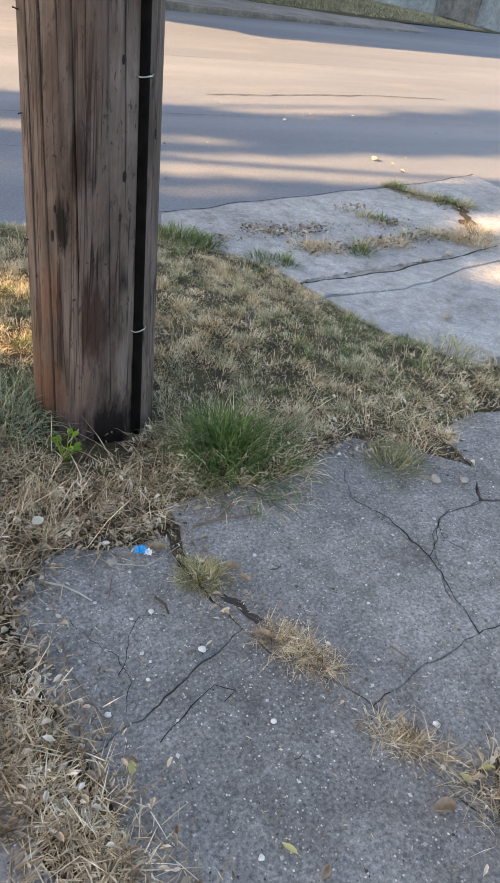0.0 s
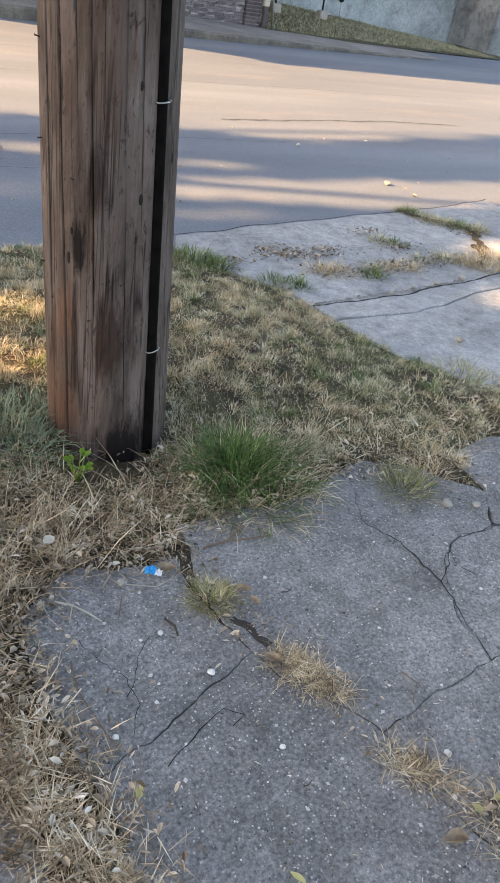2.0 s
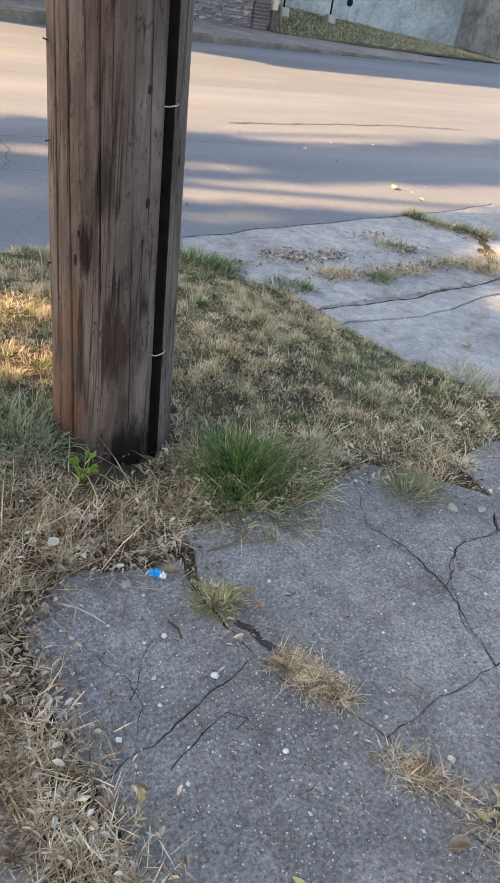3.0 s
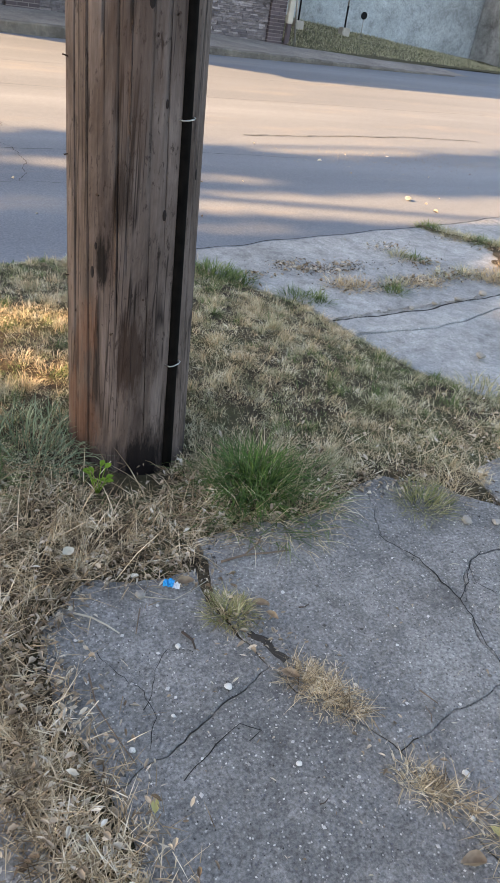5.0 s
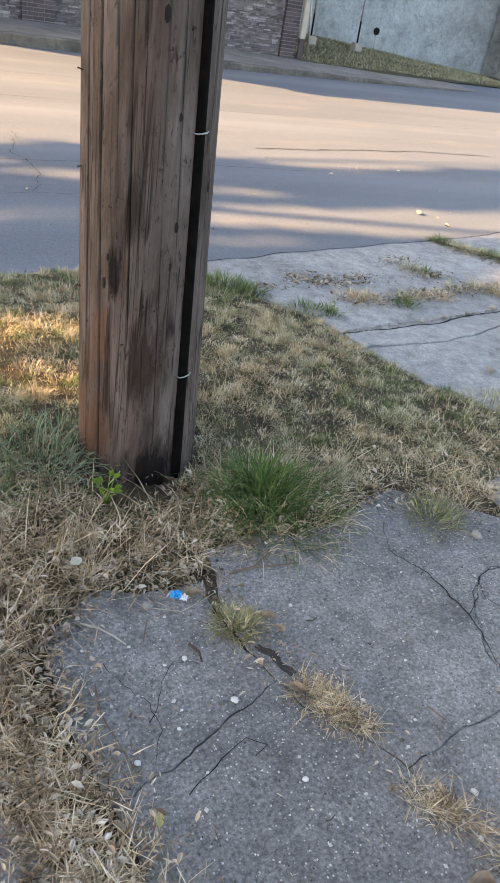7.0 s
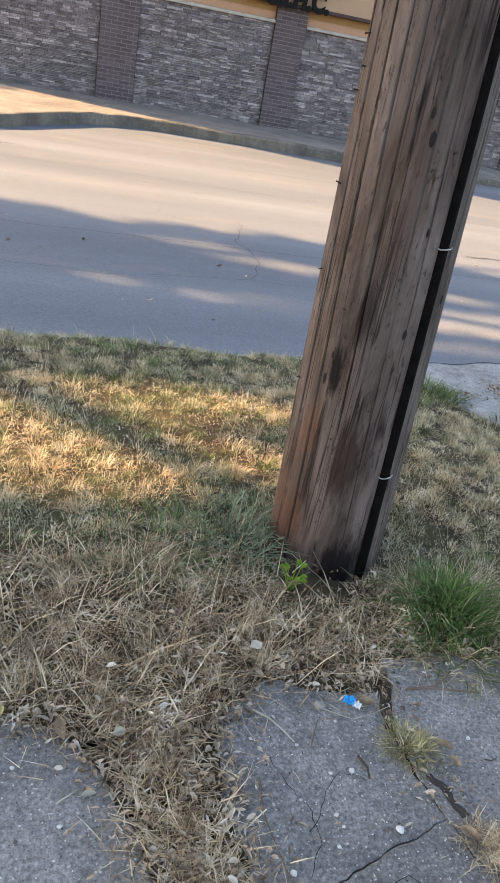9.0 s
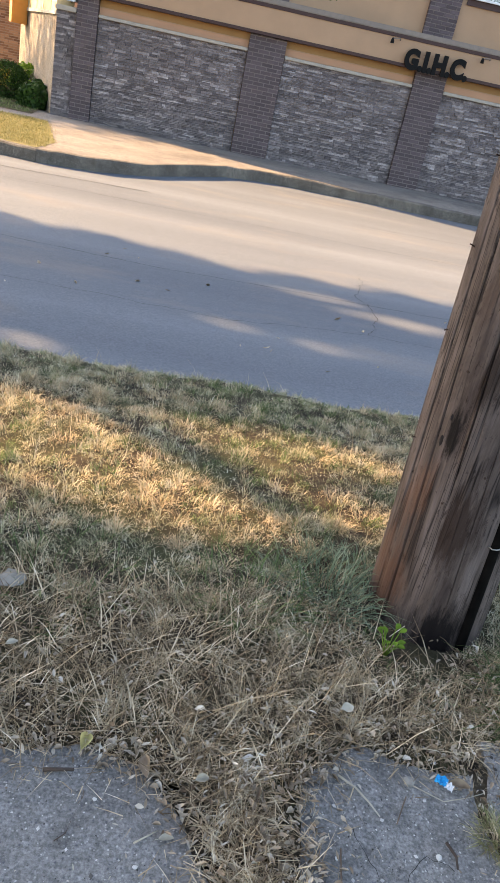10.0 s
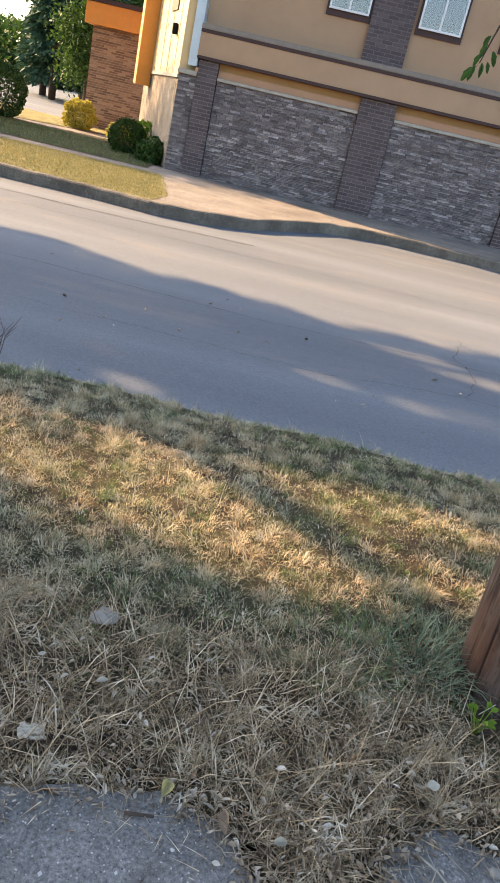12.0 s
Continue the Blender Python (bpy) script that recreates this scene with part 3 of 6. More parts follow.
for a, z, r in ((-146, 0.68, 0.013), (-143, 0.76, 0.008), (-101, 1.39, 0.014), (-105, 1.45, 0.010), (-84, 0.87, 0.009), (-48, 0.97, 0.011), (-86, 1.16, 0.007)):
    bm = bmesh.new()
    bmesh.ops.create_uvsphere(bm, u_segments=10, v_segments=6, radius=1.0)
    p = pole_at(a, z, -0.003)
    bmesh.ops.transform(bm, matrix=Matrix.Translation(p) @ Matrix.Rotation(radians(a), 4, "Z") @ Matrix.Diagonal((0.006, r * 0.7, r * 1.8, 1)), verts=bm.verts)
    part("knot", bm, plain("dark_knot", "1d1512", 0.9, 0, 0.3, 60.0, 0.5) if a == -146 else bpy.data.materials["dark_knot"], pole, "dark weathered knot")

# ---- retaining wall ----
M_OLDCON = concrete_mat("old_wall_concrete", "a4a9a9", "8a8f8e", "b9bfbf")
rwall = tagged(new("retaining_wall", mesh_of("retaining_wall", cube(9.25, 40, 18.4, 18.8, -0.3, 1.88, 0.02), M_OLDCON)), "stained grey concrete retaining wall above a grassy bank", "retaining wall", "", "structure")

# ---- plants ----
def leafy(name, stops, rough=0.75, glow=0.14, scale=30.0):
    """Blades and leaves: one colour each, with some light let through."""
    m = Nodes(name, rough, 0, 0.15)
    c = m.ramp(m.mix(0.45, m.island(), m.ramp(m.noise(13, 3, 0.6), [(0.34, 0.0), (0.66, 1.0)])), stops)
    c = m.mix(0.3, c, m.ramp(m.noise(scale, 3, 0.7), [(0.3, 0.3), (0.7, 0.7)]), "OVERLAY")
    m.colour(c)
    tr = m.tree.nodes.new("ShaderNodeBsdfTranslucent")
    m.link(c, tr.inputs["Color"])
    mixer = m.tree.nodes.new("ShaderNodeMixShader")
    mixer.inputs[0].default_value = glow
    m.link(m.bsdf.outputs[0], mixer.inputs[1])
    m.link(tr.outputs[0], mixer.inputs[2])
    m.link(mixer.outputs[0], m.tree.nodes["Material Output"].inputs["Surface"])
    return m.mat


M_STRAW = leafy("dry_straw", [(0.0, rgb("75654c")), (0.25, rgb("a48f70")), (0.55, rgb("c4ae8a")), (0.8, rgb("d9c8a6")), (1.0, rgb("ebe0c8"))])
M_THATCH = leafy("matted_thatch", [(0.0, rgb("3b3024")), (0.3, rgb("7a674f")), (0.55, rgb("ad9675")), (0.8, rgb("d4c2a2")), (1.0, rgb("efe4cd"))])
M_TURF = leafy("mixed_turf", [(0.0, rgb("565a3c")), (0.3, rgb("858261")), (0.55, rgb("b0a684")), (0.8, rgb("cabf9f")), (1.0, rgb("e8dfc6"))])
M_GREEN = leafy("green_grass", [(0.0, rgb("384527")), (0.4, rgb("56653a")), (0.8, rgb("7b8655")), (1.0, rgb("9ea274"))])
M_GREYGREEN = leafy("grey_green_grass", [(0.0, rgb("4b5540")), (0.5, rgb("6e7a5e")), (1.0, rgb("98a083"))])
M_DEAD = leafy("dead_leaves", [(0.0, rgb("4f3d2c")), (0.25, rgb("7d6a55")), (0.5, rgb("a5927a")), (0.8, rgb("c6b9a4")), (1.0, rgb("e6dccb"))], 0.7, 0.1)
M_YELLOW = leafy("yellow_leaf", [(0.0, rgb("b3a765")), (1.0, rgb("d3ca94"))], 0.6, 0.2)
M_PALE = leafy("pale_leaf", [(0.0, rgb("9c937d")), (1.0, rgb("cfc6b3"))], 0.6, 0.15)
M_CROWN = leafy("tree_leaves", [(0.0, rgb("26391a")), (0.5, rgb("3b5423")), (1.0, rgb("5a7432"))], 0.55, 0.3)
M_CONIFER = leafy("conifer_leaves", [(0.0, rgb("22362a")), (0.5, rgb("354f3b")), (1.0, rgb("516b4f"))], 0.6, 0.15)
M_BRIGHT = leafy("bright_leaves", [(0.0, rgb("4c6a22")), (0.5, rgb("6f8b2e")), (1.0, rgb("9aae48"))], 0.6, 0.3)
M_GOLD = leafy("golden_shrub", [(0.0, rgb("7f7a30")), (0.5, rgb("a0963c")), (1.0, rgb("bfb35c"))], 0.6, 0.3)
M_BOX = leafy("boxwood_leaves", [(0.0, rgb("1f3216")), (0.5, rgb("31491f")), (1.0, rgb("4c652c"))], 0.55, 0.2)
M_LAWNGRASS = leafy("lawn_blades", [(0.0, rgb("66693c")), (0.4, rgb("89824f")), (0.8, rgb("a89966")), (1.0, rgb("c4b588"))])
M_BARK = plain("bark", "4a3d33", 0.9, 0, 0.3, 12.0, 0.8)
M_TWIG = plain("dry_twig", "6b5a4a", 0.85, 0, 0.25, 30.0)

gen = np.random.default_rng(7)


def fast_mesh(name, verts, faces_quad, faces_tri, mat, smooth=False):
    """A mesh straight from arrays of quads and triangles."""
    me = bpy.data.meshes.new(name)
    loops = np.concatenate([faces_quad.ravel(), faces_tri.ravel()]).astype(np.int32)
    starts = np.concatenate([np.arange(len(faces_quad)) * 4, len(faces_quad) * 4 + np.arange(len(faces_tri)) * 3]).astype(np.int32)
    me.vertices.add(len(verts)), me.loops.add(len(loops)), me.polygons.add(len(starts))
    me.vertices.foreach_set("co", np.ascontiguousarray(verts, np.float32).ravel())
    me.loops.foreach_set("vertex_index", loops)
    me.polygons.foreach_set("loop_start", starts)
    me.update(calc_edges=True)
    me.materials.append(mat)
    return me


def blades(name, base, length, width, lean, mat, label, cat="grass", flop=0.5, parent=None, ob=None, heading=None):
    """Grass: base is n x 3; lean is the tilt from upright in radians, flop how much further the tip bends."""
    n = len(base)
    az = gen.uniform(0, 2 * np.pi, n) if heading is None else heading
    d = np.stack([np.cos(az), np.sin(az), np.zeros(n)], 1)
    side = np.stack([-np.sin(az), np.cos(az), np.zeros(n)], 1)
    twist = gen.uniform(-0.9, 0.9, n)[:, None]
    side = side * np.cos(twist) + d * np.sin(twist)
    up = np.array([0, 0, 1.0])
    L, W = length[:, None], width[:, None]
    t1, t2 = lean[:, None], np.minimum(lean[:, None] + flop * gen.uniform(0.3, 1.3, (n, 1)), 1.75)
    p1 = base + L * 0.5 * (np.sin(t1) * d + np.cos(t1) * up)
    p2 = p1 + L * 0.5 * (np.sin(t2) * d + np.cos(t2) * up)
    v = np.stack([base - side * W, base + side * W, p1 + side * W * 0.8, p1 - side * W * 0.8, p2], 1).reshape(-1, 3)
    k = np.arange(n)[:, None] * 5
    me = fast_mesh(name, v, k + np.array([[0, 1, 2, 3]]), k + np.array([[3, 2, 4]]), mat)
    o = new(name, me)
    if parent is not None:
        o.parent = parent
        return tagged(o, label)
    return tagged(o, label, cat, "", "stuff")


def patchy(x, y, s, seed):
    return np.array([noise.noise(Vector((a * s, b * s, seed))) for a, b in zip(x, y)])


def scatter(n, x0, x1, y0, y1):
    return gen.uniform(x0, x1, n), gen.uniform(y0, y1, n)


def on_verge(n, keep, x0=-2.6, x1=3.0, y0=1.6, y1=4.35, inner=0.0):
    x, y = scatter(n, x0, x1, y0, y1)
    d = np.array([verge_inside(a, b) for a, b in zip(x, y)])
    away = (np.hypot(x - 0.9485, y - 2.512) > 0.2) & (np.hypot(x - 0.89, y - 2.32) > gen.uniform(0.1, 0.26, n))
    m = (d > inner + gen.uniform(-0.05, 0.03, n)) & away & keep(x, y)
    x, y = x[m], y[m]
    z = np.array([verge_z(a, b) for a, b in zip(x, y)])
    return np.stack([x, y, z - 0.005], 1)


# turf over the verge: mixed, straw and green


def greenness(x, y):
    return patchy(x, y, 1.1, 4.0) + 0.35 * patchy(x, y, 3.5, 8.0) + 0.25 * np.clip((x - 1.2), -0.5, 0.6) + 0.35 * (y > 3.95)


def clumped(b):
    """A height factor that makes the turf tufted and uneven."""
    return np.clip(0.75 + 1.1 * patchy(b[:, 0], b[:, 1], 9.0, 2.0) + 0.5 * patchy(b[:, 0], b[:, 1], 25.0, 6.0), 0.25, 1.9)


def turf(name, n, keep, per, lo, hi, mat, label, r=0.03):
    """Many small tufts: blades that spread from each crown, with dark gaps between the crowns."""
    c = on_verge(n, keep)
    h = gen.uniform(lo, hi, len(c)) * clumped(c)
    sway = gen.uniform(0, 2 * np.pi, len(c))
    k = np.repeat(np.arange(len(c)), gen.integers(int(per * 0.5), int(per * 1.5), len(c)))
    a, q = gen.uniform(0, 2 * np.pi, len(k)), np.sqrt(gen.uniform(0, 1, len(k)))
    base = c[k] + np.stack([r * q * np.cos(a), r * q * np.sin(a), np.zeros(len(k))], 1)
    turn = np.where(gen.uniform(0, 1, len(k)) < 0.5, sway[k], a) + gen.normal(0, 0.7, len(k))
    blades(name, base, h[k] * gen.uniform(0.5, 1.15, len(k)), gen.uniform(0.0006, 0.0017, len(k)), np.clip(0.25 + 0.9 * q + gen.normal(0, 0.4, len(k)), 0.03, 1.5), mat, label, flop=0.8, heading=turn)


b = on_verge(80000, lambda x, y: y > 2.0 + 0.2 * (x < 0.8))
blades("turf_grass", b, gen.uniform(0.012, 0.03, len(b)), gen.uniform(0.0010, 0.0022, len(b)), gen.uniform(0.3, 1.5, len(b)), M_TURF, "short mixed green and dry turf on the verge", flop=0.6)
turf("turf_grass", 5600, lambda x, y: y > 2.0 + 0.2 * (x < 0.8), 40, 0.03, 0.07, M_TURF, "tufted mixed green and dry turf on the verge")
turf("dry_grass", 7000, lambda x, y: greenness(x, y) + gen.uniform(-0.35, 0.35, len(x)) < 0.15, 40, 0.03, 0.075, M_STRAW, "straw-coloured dry grass tufts on the verge")
turf("green_grass", 3600, lambda x, y: (greenness(x, y) + gen.uniform(-0.4, 0.4, len(x)) > 0.12) & (y > 2.1), 38, 0.03, 0.07, M_GREEN, "greener grass tufts in the verge")
x, y = scatter(30000, -9.0, -2.5, 1.75, 4.2)
q = patchy(x, y, 1.1, 4.0) > 0.0
for sel, mat in ((q, M_TURF), (~q, M_STRAW)):
    p = np.stack([x[sel], y[sel], np.full(sel.sum(), 0.03)], 1)
    blades("dry_grass", p, gen.uniform(0.03, 0.08, len(p)), gen.uniform(0.002, 0.005, len(p)), gen.uniform(0.2, 1.4, len(p)), mat, "dry grass further along the verge")
b = on_verge(900, lambda x, y: (y > 2.2) & (patchy(x, y, 2.0, 12.0) > 0.1))
blades("seed_stalks", b, gen.uniform(0.08, 0.18, len(b)), gen.uniform(0.0006, 0.0012, len(b)), gen.uniform(0.1, 0.9, len(b)), M_STRAW, "tall thin dry stalks standing out of the turf", flop=0.5)
# flattened thatch along the walk
b = on_verge(30000, lambda x, y: (y < 2.35 + 0.12 * patchy(x, y, 2, 3)) & (x < 1.15), y1=2.6, inner=-0.03)
b[:, 2] += gen.uniform(0, 0.03, len(b))
blades("flattened_straw", b, gen.uniform(0.04, 0.11, len(b)) * gen.choice([1.0, 1.0, 1.4, 2.0], len(b)), gen.uniform(0.0008, 0.0020, len(b)), gen.uniform(0.6, 1.55, len(b)), M_THATCH, "long flattened straw matted along the walk", flop=0.35)
b = on_verge(3600, lambda x, y: (y < 2.0) & (x < 1.3), y0=1.45, y1=2.1, inner=-0.11)
b[:, 2] = np.maximum(b[:, 2], 0.002) + gen.uniform(0, 0.012, len(b))
blades("flattened_straw", b, gen.uniform(0.02, 0.075, len(b)), gen.uniform(0.0008, 0.0018, len(b)), gen.uniform(1.35, 1.55, len(b)), M_THATCH, "loose straw strewn over the slab edges", flop=0.1)
b = on_verge(7000, lambda x, y: (x > 1.0) & (y < 2.3), y1=2.5, inner=-0.02)
blades("flattened_straw", b, gen.uniform(0.06, 0.16, len(b)), gen.uniform(0.0010, 0.0020, len(b)), gen.uniform(0.8, 1.5, len(b)), M_STRAW, "thin dry straw lying along the slab edge", flop=0.35)


def tuft(x, y, r, n, lo, hi, mat, label, spread=0.75, w=0.0022, name="grass_tuft", flop=0.7):
    a, q = gen.uniform(0, 2 * np.pi, n), r * np.sqrt(gen.uniform(0, 1, n))
    px, py = x + q * np.cos(a), y + q * np.sin(a)
    z0 = max(-0.04, verge_z(x, y)) if y > 1.65 else -0.012
    base = np.stack([px, py, np.full(n, z0)], 1)
    lean = np.clip(q / r * spread + gen.uniform(-0.15, 0.3, n), 0.02, 1.4)
    o = blades(name, base, gen.uniform(lo, hi, n), gen.uniform(w * 0.5, w, n), lean, mat, label, "grass tuft", flop, heading=a + gen.normal(0, 1.1, n))
    return tagged(o, label, "grass tuft", "tufts in the verge and joints", "stuff")


M_LUSH = leafy("lush_grass", [(0.0, rgb("28391a")), (0.4, rgb("42592a")), (0.8, rgb("60793a")), (1.0, rgb("8b9a5c"))])
tuft(1.26, 2.10, 0.10, 620, 0.10, 0.25, M_LUSH, "lush green grass tuft beside the pole", 1.0, 0.0030, flop=1.0)
tuft(1.28, 2.07, 0.24, 520, 0.08, 0.22, M_GREEN, "dark drooping blades round the green tuft", 1.25, 0.0024)
tuft(1.28, 2.06, 0.26, 460, 0.08, 0.2, M_STRAW, "dry blades among the green tuft", 1.2, 0.0020)
tuft(0.58, 2.52, 0.2, 420, 0.10, 0.19, M_GREYGREEN, "grey-green long grass beside the pole", 1.1, 0.0026)
tuft(0.32, 2.40, 0.2, 220, 0.06, 0.15, M_GREEN, "low green grass in straw", 1.1, 0.0024)
tuft(-0.35, 2.35, 0.3, 180, 0.05, 0.13, M_GREEN, "low green grass in straw", 1.1, 0.0024)
M_YELLOWGREEN = leafy("yellow_green_grass", [(0.0, rgb("5a5a36")), (0.4, rgb("888458")), (0.8, rgb("b0a87e")), (1.0, rgb("d8d0b0"))])
tuft(1.82, 1.86, 0.10, 900, 0.05, 0.12, M_YELLOWGREEN, "yellow-green tuft growing in a slab joint", 0.9, 0.0026)
tuft(1.84, 1.86, 0.08, 320, 0.05, 0.11, M_GREEN, "green blades in a slab joint tuft", 0.9, 0.0026)
tuft(1.95, 1.90, 0.07, 320, 0.06, 0.13, M_STRAW, "pale straw tuft growing in a slab joint", 0.9, 0.0018)
tuft(0.93, 1.61, 0.05, 380, 0.035, 0.085, M_YELLOWGREEN, "small dry green tuft in a slab joint", 1.0, 0.0022)
tuft(0.93, 1.61, 0.055, 160, 0.03, 0.08, M_STRAW, "small dry straw tuft in a slab joint", 1.1, 0.0018)
for x, y in ((1.0, 1.36), (1.04, 1.29), (1.08, 1.21), (1.11, 1.02), (1.14, 0.96), (1.02, 1.33), (1.06, 1.25), (1.05, 1.31), (1.03, 1.27), (1.12, 0.99), (2.15, 1.80), (2.2, 1.66), (2.12, 1.92), (2.3, 1.98)):
    tuft(x, y, 0.04, 120, 0.025, 0.075, M_STRAW, "dry straw tuft lying in a slab joint", 1.3, 0.0016)
for x, y, r, n in ((0.36, 1.30, 0.07, 220), (0.31, 1.42, 0.06, 160), (0.40, 1.10, 0.05, 180), (0.42, 1.00, 0.05, 220), (0.34, 1.22, 0.05, 140), (0.28, 1.52, 0.07, 200), (0.40, 0.90, 0.05, 160), (0.27, 1.62, 0.09, 260), (0.41, 0.8, 0.05, 160)):
    tuft(x, y, r, n, 0.025, 0.08, M_STRAW, "dry straw tuft growing between slabs", 1.0, 0.0017)
# loose straw lying in the wide joints
for name, n, line, wide in (("flattened_straw", 3400, [(0.42, 0.5), (0.41, 0.9), (0.36, 1.2), (0.31, 1.42), (0.27, 1.72)], 0.075), ("flattened_straw", 240, [(1.0, 1.37), (1.05, 1.28), (1.10, 1.19)], 0.018), ("flattened_straw", 150, [(1.13, 1.0), (1.16, 0.94), (1.19, 0.88)], 0.018)):
    f = gen.uniform(0, len(line) - 1, n)
    k = np.minimum(f.astype(int), len(line) - 2)
    p = np.array(line)
    p = p[k] + (p[k + 1] - p[k]) * (f - k)[:, None] + gen.normal(0, wide, (n, 2))
    blades(name, np.concatenate([p, gen.uniform(0.0, 0.028, (n, 1))], 1), gen.uniform(0.025, 0.09, n), gen.uniform(0.0008, 0.0017, n), gen.uniform(1.1, 1.6, n), M_THATCH, "pale straw bits matted in a slab joint", flop=0.15)
for x, y in ((1.26, 0.80), (1.33, 0.74), (1.24, 0.70)):
    tuft(x, y, 0.06, 120, 0.05, 0.12, M_STRAW, "dry straw tuft in a dirt-filled joint", 1.2, 0.0016)
# weeds on the apron
for x, y, r, n, mt in ((4.12, 4.67, 0.08, 420, M_GREEN), (4.17, 4.54, 0.10, 520, M_TURF), (4.25, 4.43, 0.10, 520, M_TURF), (4.34, 4.34, 0.10, 520, M_GREEN), (4.42, 4.26, 0.10, 520, M_TURF), (3.42, 4.14, 0.07, 260, M_TURF), (3.51, 4.07, 0.06, 200, M_GREEN), (2.68, 3.74, 0.08, 260, M_STRAW), (2.78, 3.69, 0.09, 300, M_STRAW), (3.06, 3.70, 0.08, 220, M_TURF), (3.2, 3.69, 0.08, 240, M_STRAW), (3.34, 3.67, 0.06, 160, M_STRAW), (2.98, 3.60, 0.06, 260, M_GREEN), (3.5, 3.79, 0.08, 160, M_TURF), (3.7, 3.79, 0.10, 320, M_TURF), (3.84, 3.71, 0.12, 500, M_STRAW), (3.95, 3.62, 0.14, 700, M_STRAW), (4.1, 3.75, 0.14, 600, M_STRAW), (2.3, 3.6, 0.10, 300, M_GREEN), (2.42, 3.55, 0.07, 240, M_GREEN), (1.95, 3.95, 0.14, 420, M_GREEN), (2.06, 3.86, 0.10, 300, M_GREEN), (2.65, 2.45, 0.16, 260, M_TURF), (2.85, 2.3, 0.14, 200, M_STRAW)):
    tuft(x, y, r, n, 0.03, 0.12, mt, "weeds and dry grass rooted in cracked concrete", 1.0, 0.0030)


# litter of dead leaves, joined
def leaf_litter(name, pts, lo, hi, mat, label):
    """Small oval leaves folded along the rib, each turned and tipped at random."""
    n = len(pts)
    a = gen.uniform(0, 2 * np.pi, n)
    s = gen.uniform(lo, hi, n)[:, None]
    slim = gen.uniform(0.14, 0.46, (n, 1))
    up = np.array([0, 0, 1.0])
    d = np.stack([np.cos(a), np.sin(a), np.zeros(n)], 1) + up * gen.uniform(-0.5, 0.5, (n, 1))
    e = (np.stack([-np.sin(a), np.cos(a), np.zeros(n)], 1) + up * gen.uniform(-1.0, 1.0, (n, 1))) * slim
    fold = gen.uniform(0.3, 2.4, (n, 1)) * up * slim
    arch = gen.uniform(-0.2, 0.9, (n, 1)) * up
    rows = [pts - d * s, pts + (-0.35 * d + 0.9 * e + fold) * s, pts + (0.35 * d + 0.85 * e + fold + arch * 0.3) * s, pts + (d + arch) * s,
            pts + (0.35 * d - 0.85 * e + fold + arch * 0.3) * s, pts + (-0.35 * d - 0.9 * e + fold) * s, pts - 0.35 * d * s, pts + (0.35 * d + arch * 0.3) * s]
    v = np.stack(rows, 1).reshape(-1, 3)
    v[:, 2] = np.maximum(v[:, 2], np.repeat(pts[:, 2], 8) - 0.002)
    k = np.arange(n)[:, None] * 8
    quad = np.concatenate([k + np.array([[6, 5, 4, 7]]), k + np.array([[6, 7, 2, 1]])])
    tri = np.concatenate([k + np.array([f]) for f in ([0, 5, 6], [0, 6, 1], [7, 4, 3], [7, 3, 2])])
    me = fast_mesh(name, v, quad, tri, mat)
    return tagged(new(name, me), label, "dead leaves", "", "stuff")


x, y = scatter(9000, -1.2, 2.6, 1.45, 2.45)
d = np.array([verge_inside(a, c) for a, c in zip(x, y)])
m = (d > -gen.uniform(0.0, 0.16, len(x)) ** 1.3) & (np.hypot(x - 0.9485, y - 2.512) > 0.22) & (d < 0.1 + gen.uniform(0, 0.5, len(x))) & (gen.uniform(0, 1, len(x)) < np.where(x > 1.1, 0.3, 0.8))
x, y = x[m], y[m]
leaf_litter("leaf_litter", np.stack([x, y, np.array([max(0.0, verge_z(a, c)) for a, c in zip(x, y)]) + gen.uniform(0.004, 0.045, len(x)) * (d[m] > 0)], 1), 0.005, 0.014, M_DEAD, "curled dead leaves caught in the straw")
y = gen.uniform(0.6, 1.75, 950)
x = 0.42 - 0.12 * (y - 0.9) + gen.normal(0, 0.085, 950)
leaf_litter("leaf_litter", np.stack([x, y, gen.uniform(0.004, 0.04, 950)], 1), 0.006, 0.015, M_DEAD, "curled dead leaves filling a wide slab joint")
for line, n, wide in (([(0.39, 0.5), (0.37, 0.95), (0.30, 1.25), (0.18, 1.5), (0.05, 1.7), (-0.1, 1.76), (-0.5, 1.67), (-1.0, 1.68)], 560, 0.03), ([(0.44, 0.6), (0.45, 1.0), (0.44, 1.25), (0.41, 1.5), (0.44, 1.72), (0.6, 1.87), (0.9, 1.81)], 520, 0.03), ([(0.95, 1.93), (1.33, 1.93), (1.6, 2.0), (1.9, 1.96)], 260, 0.04), ([(0.93, 1.75), (0.93, 1.6), (0.96, 1.45)], 70, 0.03)):
    f = gen.uniform(0, len(line) - 1, n)
    k = np.minimum(f.astype(int), len(line) - 2)
    p = np.array(line)
    p = p[k] + (p[k + 1] - p[k]) * (f - k)[:, None] + gen.normal(0, wide, (n, 2))
    leaf_litter("leaf_litter", np.concatenate([p, gen.uniform(0.003, 0.012, (n, 1))], 1), 0.005, 0.014, M_DEAD, "curled dead leaves along a slab edge")
x, y = scatter(150, -1.0, 2.4, 0.6, 1.95)
leaf_litter("leaf_litter", np.stack([x, y, np.full(150, 0.004)], 1), 0.004, 0.010, M_PALE, "pale dry leaf flakes on the concrete")
x, y = scatter(700, -1.0, 2.4, 0.5, 1.95)
